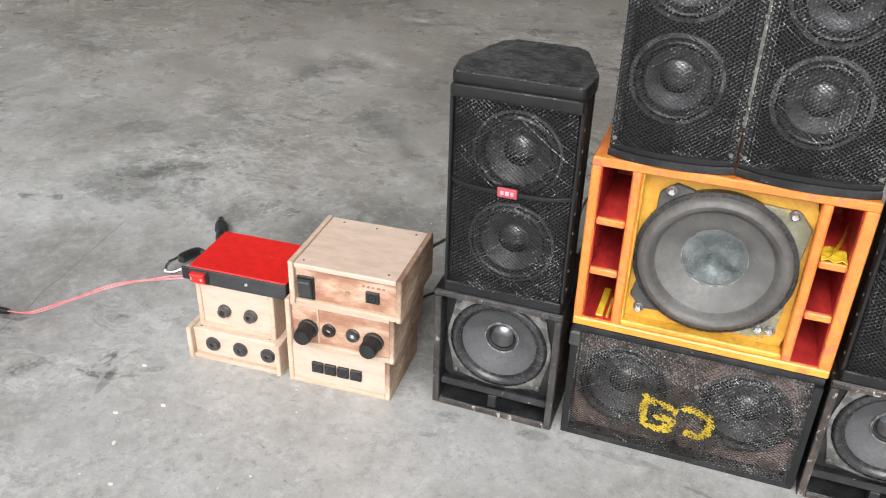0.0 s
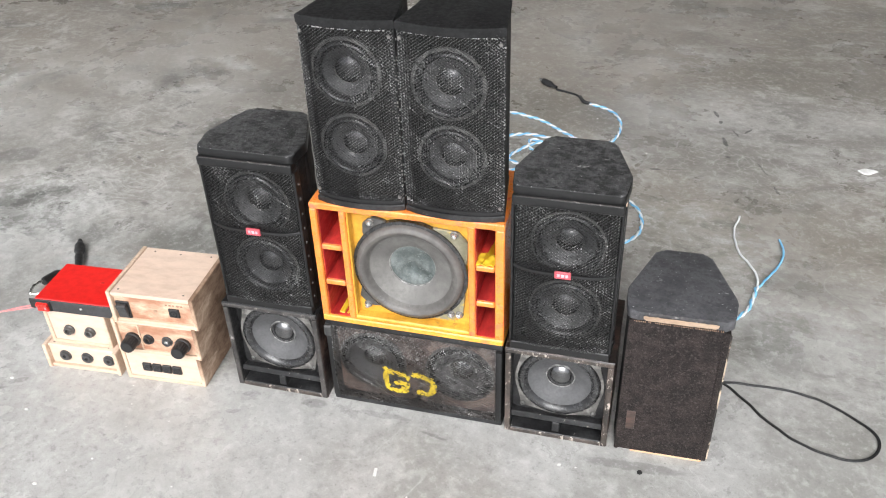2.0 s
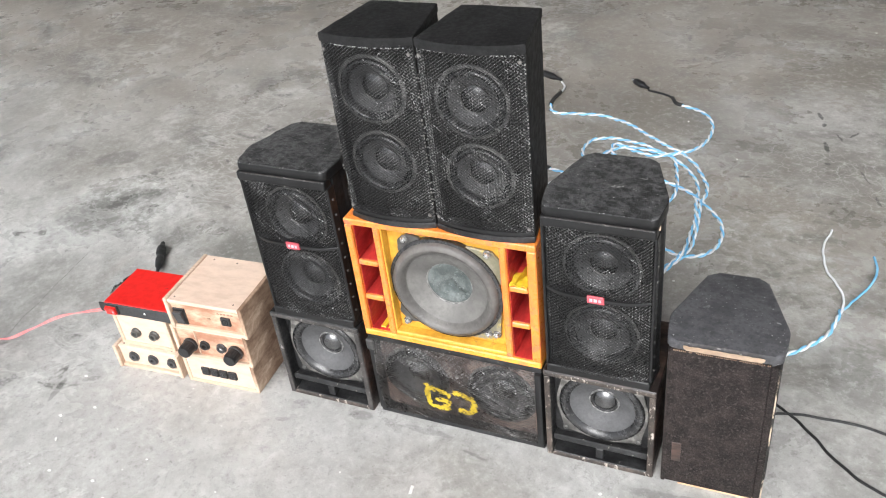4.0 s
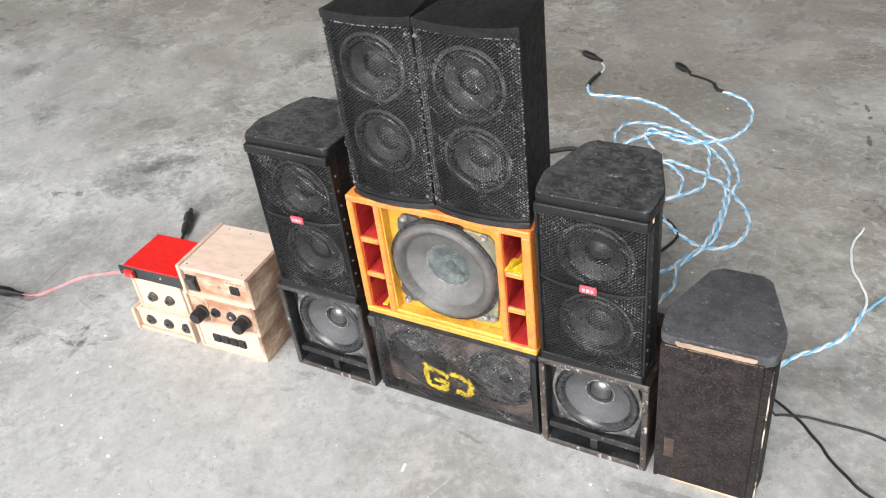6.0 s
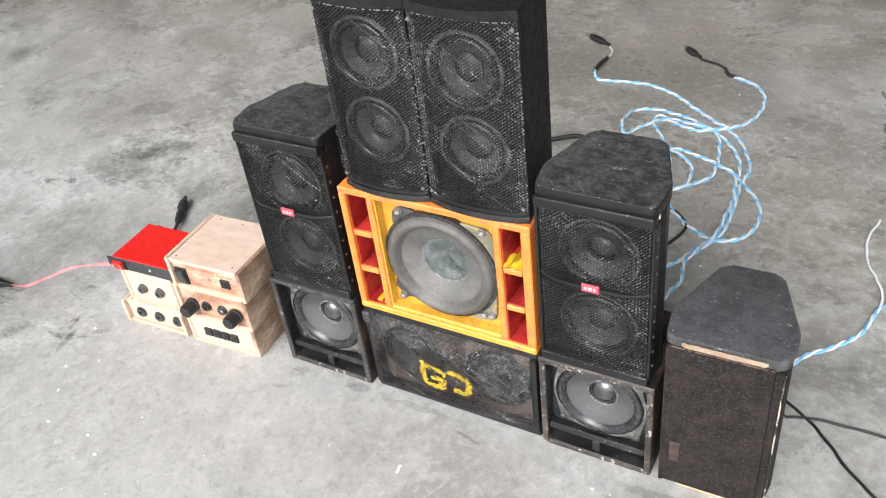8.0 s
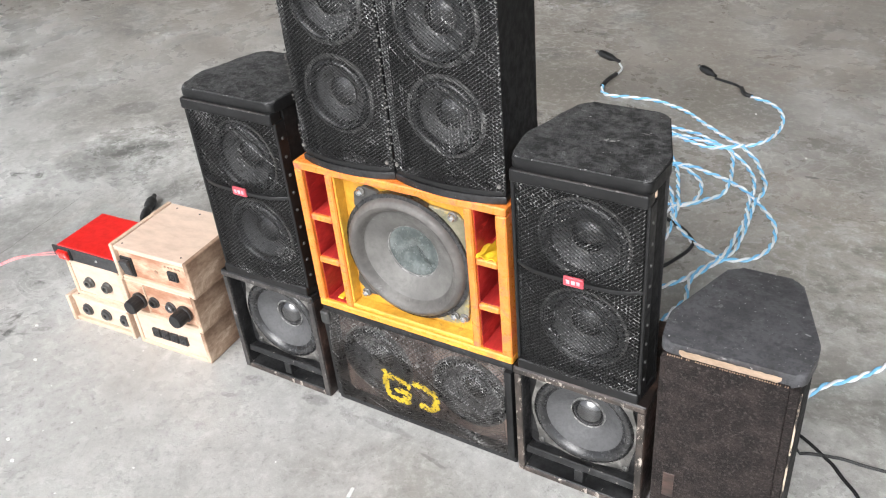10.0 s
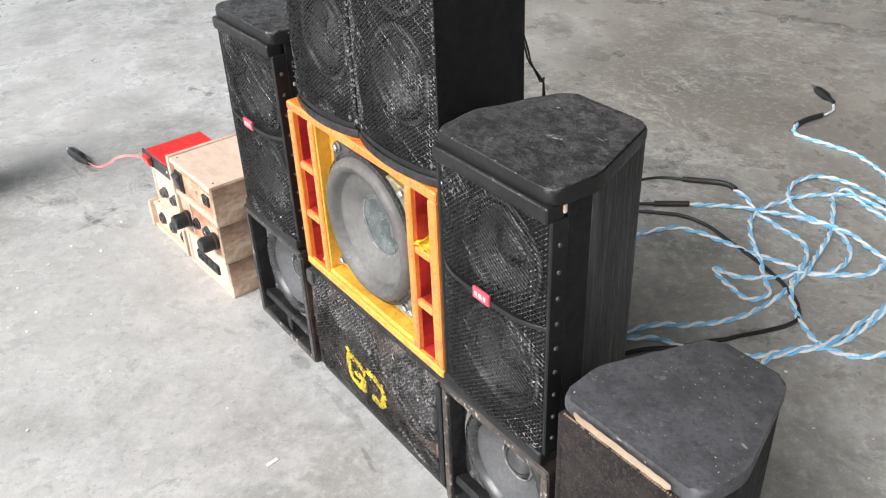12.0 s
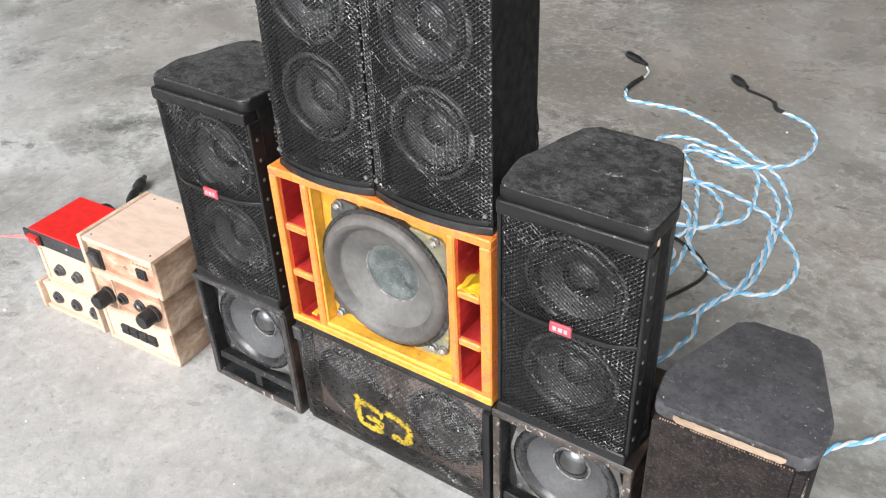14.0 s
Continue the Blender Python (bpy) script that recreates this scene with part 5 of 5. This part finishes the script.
part("plug", tube_mesh("plug", shaft, np.interp(np.linspace(0, 1, len(shaft)), [0, 0.12, 0.22, 0.42, 0.55, 0.62, 0.80, 0.90, 1.0], [0.0020, 0.0022, 0.0044, 0.0052, 0.0040, 0.0062, 0.0060, 0.0034, 0.0026]), HEATSHRINK, 12), None, tail)


# ---- cables ----
def laid(pts, seed, low=0.0024, lift=0.0035):
    """A smooth line over the floor, that rises a little where it lies over others."""
    p = spline([(q[0], q[1], q[2] if len(q) > 2 else low) for q in pts])
    for q in p:
        if q[2] < 0.006:
            q[2] = low + lift * max(0.0, noise.noise(Vector((q[0] * 22 + seed * 7, q[1] * 22, seed))))
            q[0] += 0.0012 * noise.noise(Vector((q[0] * 60, q[1] * 60, seed + 3.0)))
            q[1] += 0.0012 * noise.noise(Vector((q[0] * 60, q[1] * 60, seed + 9.0)))
    return p


def twisted(name, pts, label, seed, pitch=0.026, r=0.00130):
    c = thing(name, label, "cable", "blue and white twisted leads")
    p = laid(pts, seed)
    side, up = frames_of(p)
    s = np.r_[0, np.cumsum(np.linalg.norm(np.diff(p, axis=0), axis=1))]
    a = 2 * np.pi * s / pitch + seed + 0.8 * np.sin(s * 31 + seed)
    off = r * 0.98 * (np.cos(a)[:, None] * side + np.sin(a)[:, None] * up)
    part("blue_strand", tube_mesh("blue_strand", p + off, r, WIRE_BLUE, 7), None, c, "light blue wire")
    part("white_strand", tube_mesh("white_strand", p - off, r, WIRE_WHITE, 7), None, c, "white wire")
    return c


def barrel_plug(parent, a, b, r=0.0048):
    """A moulded plug from its cable end a to its metal tip b."""
    a, b = Vector(a), Vector(b)
    d = (b - a)
    n = 14
    pts = [tuple(a + d * 0.80 * i / n) for i in range(n + 1)]
    rad = np.interp(np.linspace(0, 1, n + 1), [0, 0.25, 0.45, 0.9, 1.0], [r * 0.45, r * 0.6, r * 1.1, r * 1.1, r * 0.9])
    p = part("plug", tube_mesh("plug", pts, rad, PLASTIC, 14), None, parent, "black moulded barrel plug")
    part("plug_tip", tube_mesh("plug_tip", [tuple(a + d * t) for t in (0.79, 0.9, 0.98, 1.0)], [r * 0.5, r * 0.5, r * 0.5, r * 0.38], CHROME, 12), None, p, "bright metal tip")
    return p


def sleeve(parent, pts, r, mat=HEATSHRINK, name="sleeve", label=""):
    p = spline([(q[0], q[1], q[2] if len(q) > 2 else r + 0.0004) for q in pts], 0.003)
    return part(name, tube_mesh(name, p, r, mat, 8), None, parent, label)


LEAD = "blue and white twisted speaker lead lying on the floor"
a = twisted("twisted_lead", [(-0.114, 0.656), (-0.100, 0.634), (-0.062, 0.637), (-0.022, 0.636), (0.018, 0.615), (0.055, 0.587), (0.081, 0.566), (0.103, 0.551), (0.128, 0.520), (0.146, 0.480), (0.151, 0.455),
                             (0.148, 0.436), (0.150, 0.407), (0.152, 0.374), (0.152, 0.340), (0.146, 0.318), (0.134, 0.292), (0.129, 0.269), (0.133, 0.245), (0.129, 0.220), (0.119, 0.190), (0.110, 0.150), (0.104, 0.110)], LEAD, 1)
sleeve(a, [(-0.111, 0.701), (-0.115, 0.676), (-0.114, 0.656)], 0.0030)
sleeve(a, [(-0.121, 0.740), (-0.112, 0.726), (-0.110, 0.712), (-0.111, 0.701)], 0.0016, WIRE_WHITE, "white_tail")
barrel_plug(a, (-0.121, 0.740, 0.0055), (-0.168, 0.766, 0.0058))
b = twisted("twisted_lead", [(0.078, 0.691), (0.105, 0.678), (0.127, 0.648), (0.132, 0.612), (0.122, 0.572), (0.102, 0.552), (0.078, 0.543), (0.053, 0.550), (0.030, 0.554), (0.011, 0.542), (-0.005, 0.518), (-0.014, 0.493),
                             (-0.018, 0.460), (-0.008, 0.430), (0.012, 0.407), (0.035, 0.387), (0.055, 0.365), (0.070, 0.353), (0.076, 0.341), (0.070, 0.326), (0.045, 0.330), (0.027, 0.337),
                             (0.021, 0.343), (0.030, 0.343), (0.046, 0.349), (0.063, 0.370), (0.076, 0.395), (0.093, 0.412), (0.111, 0.433), (0.113, 0.462), (0.106, 0.498), (0.098, 0.530)], LEAD, 2)
sleeve(b, [(0.019, 0.734), (0.053, 0.720), (0.066, 0.700), (0.078, 0.691)], 0.0017, WIRE_BLACK)
sleeve(b, [(0.060, 0.712), (0.068, 0.696), (0.078, 0.691)], 0.0028)
barrel_plug(b, (0.019, 0.734, 0.0055), (-0.012, 0.760, 0.0058))
c = twisted("twisted_lead", [(-0.059, 0.473), (-0.039, 0.465), (-0.018, 0.452), (0.011, 0.444), (0.038, 0.440), (0.054, 0.430), (0.066, 0.410), (0.074, 0.384), (0.088, 0.359), (0.113, 0.335), (0.137, 0.320), (0.156, 0.320),
                             (0.173, 0.332), (0.182, 0.354), (0.181, 0.379), (0.172, 0.405), (0.156, 0.426), (0.139, 0.447), (0.115, 0.464), (0.079, 0.479), (0.045, 0.482), (0.010, 0.483), (-0.015, 0.500),
                             (-0.028, 0.531), (-0.022, 0.562), (0.000, 0.573), (0.031, 0.568), (0.072, 0.550), (0.104, 0.526), (0.129, 0.492), (0.140, 0.462), (0.142, 0.431), (0.147, 0.395), (0.147, 0.368),
                             (0.146, 0.335), (0.141, 0.314), (0.131, 0.292), (0.118, 0.264), (0.101, 0.244), (0.079, 0.233), (0.057, 0.225), (0.030, 0.190)], LEAD, 3)
sleeve(c, [(-0.059, 0.473), (-0.068, 0.475, 0.004), (-0.082, 0.470, 0.0035), (-0.109, 0.450, 0.003)], 0.0030)
sleeve(c, [(-0.105, 0.453, 0.003), (-0.130, 0.425, 0.004), (-0.140, 0.350, 0.010), (-0.125, 0.200, 0.040), (-0.130, 0.074, 0.120)], 0.0016, WIRE_BLACK)
d = twisted("twisted_lead", [(-0.069, 0.414), (-0.041, 0.442), (-0.018, 0.454), (0.011, 0.471), (0.045, 0.482), (0.069, 0.469), (0.083, 0.454), (0.090, 0.433), (0.086, 0.405), (0.070, 0.397), (0.048, 0.393), (0.020, 0.386), (-0.006, 0.383), (-0.029, 0.376), (-0.055, 0.355), (-0.070, 0.250), (-0.030, 0.095, 0.03)], LEAD, 4)
sleeve(d, [(-0.069, 0.414), (-0.080, 0.402, 0.003), (-0.092, 0.388, 0.003)], 0.0030)
sleeve(d, [(-0.088, 0.392, 0.003), (-0.108, 0.365, 0.003), (-0.120, 0.300, 0.010), (-0.115, 0.092, 0.040)], 0.0018, WIRE_BLACK)
e = twisted("twisted_lead", [(0.030, 0.200), (0.045, 0.237), (0.060, 0.257), (0.074, 0.280), (0.082, 0.305), (0.084, 0.337), (0.078, 0.388), (0.069, 0.420), (0.050, 0.474), (0.026, 0.514), (0.012, 0.534), (0.009, 0.554), (0.021, 0.557), (0.042, 0.542), (0.068, 0.536), (0.090, 0.545), (0.104, 0.552)], LEAD, 5)

lead = thing("black_cable", "thin black cable curving over the floor behind the speakers", "cable")
part("sheath", tube_mesh("sheath", laid([(-0.100, 0.360), (-0.064, 0.388), (-0.029, 0.395), (0.013, 0.386), (0.052, 0.376), (0.088, 0.360), (0.108, 0.342), (0.113, 0.326), (0.104, 0.298), (0.086, 0.255), (0.075, 0.230), (0.060, 0.205), (0.040, 0.150), (0.030, 0.092, 0.01)], 7, 0.002, 0.001), 0.0019, WIRE_BLACK), None, lead)
part("red_tail", tube_mesh("red_tail", spline([(0.120, 0.084, 0.060), (0.116, 0.105, 0.052), (0.110, 0.112, 0.030), (0.104, 0.104, 0.006), (0.085, 0.110, 0.003)]), 0.0013, RED_PLASTIC), None, lead, "thin red wire")

f = twisted("twisted_lead", [(0.246, 0.100, 0.012), (0.252, 0.145), (0.266, 0.177), (0.288, 0.200), (0.306, 0.226), (0.316, 0.266)], "short blue and white twisted lead with split ends", 8)
part("white_tail", tube_mesh("white_tail", laid([(0.316, 0.264), (0.317, 0.281), (0.309, 0.306), (0.297, 0.332), (0.292, 0.369), (0.299, 0.411)], 9), 0.0013, WIRE_WHITE), None, f, "bare white wire end")
part("blue_tail", tube_mesh("blue_tail", laid([(0.316, 0.264), (0.324, 0.279), (0.340, 0.310), (0.347, 0.340), (0.343, 0.366)], 10), 0.0013, WIRE_BLUE), None, f, "bare blue wire end")

loop = thing("flat_black_cable", "flat twin black cable in a long loop on the floor", "cable")
ring = laid([(0.262, 0.098, 0.006), (0.281, 0.105), (0.311, 0.107), (0.342, 0.106), (0.372, 0.099), (0.400, 0.080), (0.416, 0.060), (0.406, 0.036), (0.381, 0.029), (0.349, 0.039), (0.321, 0.060), (0.296, 0.089), (0.275, 0.108), (0.255, 0.120)], 11, 0.0016, 0.001)
side, up = frames_of(ring)
for s in (-1, 1):
    part("core", tube_mesh("core", ring + side * 0.0007 * s, 0.00075, WIRE_BLACK), None, loop)

pink = thing("pink_lead", "pair of thin red-pink wires ending in a black plug", "cable")
run = spline([(-0.386, -0.0185, 0.074), (-0.405, -0.020, 0.070), (-0.430, -0.021, 0.061), (-0.468, -0.024, 0.046), (-0.508, -0.027, 0.024), (-0.540, -0.031, 0.009), (-0.564, -0.036, 0.006)])
side, up = frames_of(run)
for s, wave in ((-1, 0.0), (1, 2.0)):
    k = np.sin(np.arange(len(run)) * 0.22 + wave)[:, None]
    part("strand", tube_mesh("strand", run + side * 0.0016 * s * k + up * 0.0007 * s, 0.00062, WIRE_PINK, 7), None, pink)
barrel_plug(pink, (-0.564, -0.036, 0.0058), (-0.624, -0.044, 0.0058), 0.0056)

back = thing("thin_black_wire", "thin black twisted wire hanging behind the tall cabinets", "cable")
run = spline([(0.030, 0.0700, 0.310), (0.034, 0.090, 0.300), (0.04, 0.098, 0.271), (0.044, 0.098, 0.262), (0.054, 0.098, 0.253), (0.057, 0.098, 0.243), (0.053, 0.105, 0.120), (0.045, 0.118, 0.004)])
side, up = frames_of(run)
for s in (-1, 1):
    k = 0.4 * np.arange(len(run))[:, None]
    part("strand", tube_mesh("strand", run + 0.0007 * s * (np.cos(k) * side + np.sin(k) * up), 0.0006, WIRE_BLACK, 6), None, back)
amp_lead = thing("black_wire", "thin black wire between amplifier and cabinet", "cable")
part("strand", tube_mesh("strand", spline([(-0.220, 0.0485, 0.092), (-0.205, 0.068, 0.100), (-0.180, 0.090, 0.112), (-0.150, 0.078, 0.140)]), 0.0013, WIRE_BLACK), None, amp_lead)
part("strand", tube_mesh("strand", spline([(-0.222, 0.0475, 0.050), (-0.208, 0.070, 0.050), (-0.188, 0.078, 0.052), (-0.176, 0.0845, 0.056)]), 0.0013, WIRE_BLACK), None, amp_lead)

# ---- steel tumbler ----
cup = thing("steel_tumbler", "plain satin stainless steel tumbler standing empty on the floor", "tumbler", at=pose(-0.595, -0.171, 0))
part("wall", lathe([(0.0376, 0.0030), (0.0382, 0.006), (0.0416, 0.112), (0.0406, 0.112), (0.0374, 0.008), (0.0366, 0.0035)], 72, axis="z"), STEEL, cup)
part("rim", lathe([(0.0405, 0.1116), (0.0419, 0.1116), (0.0424, 0.1126), (0.0420, 0.1138), (0.0410, 0.1140), (0.0404, 0.1128), (0.0405, 0.1116)], 72, axis="z"), STEEL, cup, "rolled steel rim")
part("base", lathe([(0.0, 0.0012), (0.0340, 0.0012), (0.0360, 0.0), (0.0374, 0.0010), (0.0377, 0.0032), (0.0364, 0.0040), (0.0, 0.0036)], 72, axis="z"), STEEL, cup, "flat steel base")

# ---- floor joint and litter ----
bm, n = bmesh.new(), 40
pts = [(-0.548 - 0.034 * t + 0.004 * noise.noise(Vector((t * 9, 0, 0))), -0.12 + 0.26 * t) for t in np.linspace(0, 1, n)]
for (x0, y0), (x1, y1), t in zip(pts, pts[1:], np.linspace(0, 1, n)):
    wd = 0.0005 * (0.5 + 0.7 * abs(noise.noise(Vector((t * 23, 4, 0)))))
    bm.faces.new([bm.verts.new(q) for q in ((x0 - wd, y0, 0.0003), (x0 + wd, y0, 0.0003), (x1 + wd, y1, 0.0003), (x1 - wd, y1, 0.0003))])
bmesh.ops.remove_doubles(bm, verts=bm.verts, dist=1e-6)
tagged(part("floor_crack", bm, surface("dark_crack", (0.15, 0.145, 0.135), (0.24, 0.235, 0.22), 60, (0.8, 0.95))), "fine dark crack in the concrete floor", "crack", kind="structure")

scrap = part("paper_scrap", box(-0.0015, 0.0015, -0.0046, 0.0046, 0.0, 0.0009, 0.0003), PAPER, None, at=pose(-0.015, -0.080, 0.0002, 0, 0, 8))
tagged(scrap, "tiny white paper scrap on the concrete", "scrap")
crumb = part("dark_crumb", lathe([(0.0, 0.0), (0.0026, 0.0003), (0.0022, 0.0012), (0.0, 0.0016)], 7, axis="z"), HEATSHRINK, None, at=pose(0.211, -0.026, 0, 0, 0, 20))
tagged(crumb, "small dark crumb on the concrete", "crumb")

chip_pts = [(0.011 * math.cos(a) * (1 + 0.35 * math.sin(3 * a + 1)), 0.0062 * math.sin(a) * (1 + 0.3 * math.cos(4 * a))) for a in np.linspace(0, 2 * math.pi, 18, endpoint=False)]
chip = part("plaster_chip", prism(chip_pts, 0.0, 0.0022, 0.0007, 1), PAPER, None, at=pose(0.464, 0.560, 0.0002, 0, 0, 10))
tagged(chip, "irregular white plaster chip on the concrete", "chip")

# scattered white flecks, too small and many to count
rnd = random.Random(21)
bm = bmesh.new()
for i in range(90):
    x, y = rnd.uniform(-0.75, 0.45), rnd.choice((rnd.uniform(-0.25, -0.03), rnd.uniform(0.12, 1.1)))
    s = rnd.choice((0.0006, 0.0008, 0.0010, 0.0016))
    bmesh.ops.create_icosphere(bm, subdivisions=1, radius=1.0, matrix=pose(x, y, s * 0.3, 0, 0, rnd.uniform(0, 180)) @ Matrix.Diagonal((s * rnd.uniform(1, 1.8), s, s * 0.4, 1)))
for x, y in ((-0.282, -0.177), (-0.306, -0.163), (-0.415, -0.050), (-0.400, -0.105), (-0.372, -0.085)):
    bmesh.ops.create_icosphere(bm, subdivisions=1, radius=1.0, matrix=pose(x, y, 0.0006) @ Matrix.Diagonal((0.0026, 0.0018, 0.0008, 1)))
tagged(part("white_flecks", bm, PAPER), "scattered tiny white plaster flecks on the floor", "debris", kind="stuff")
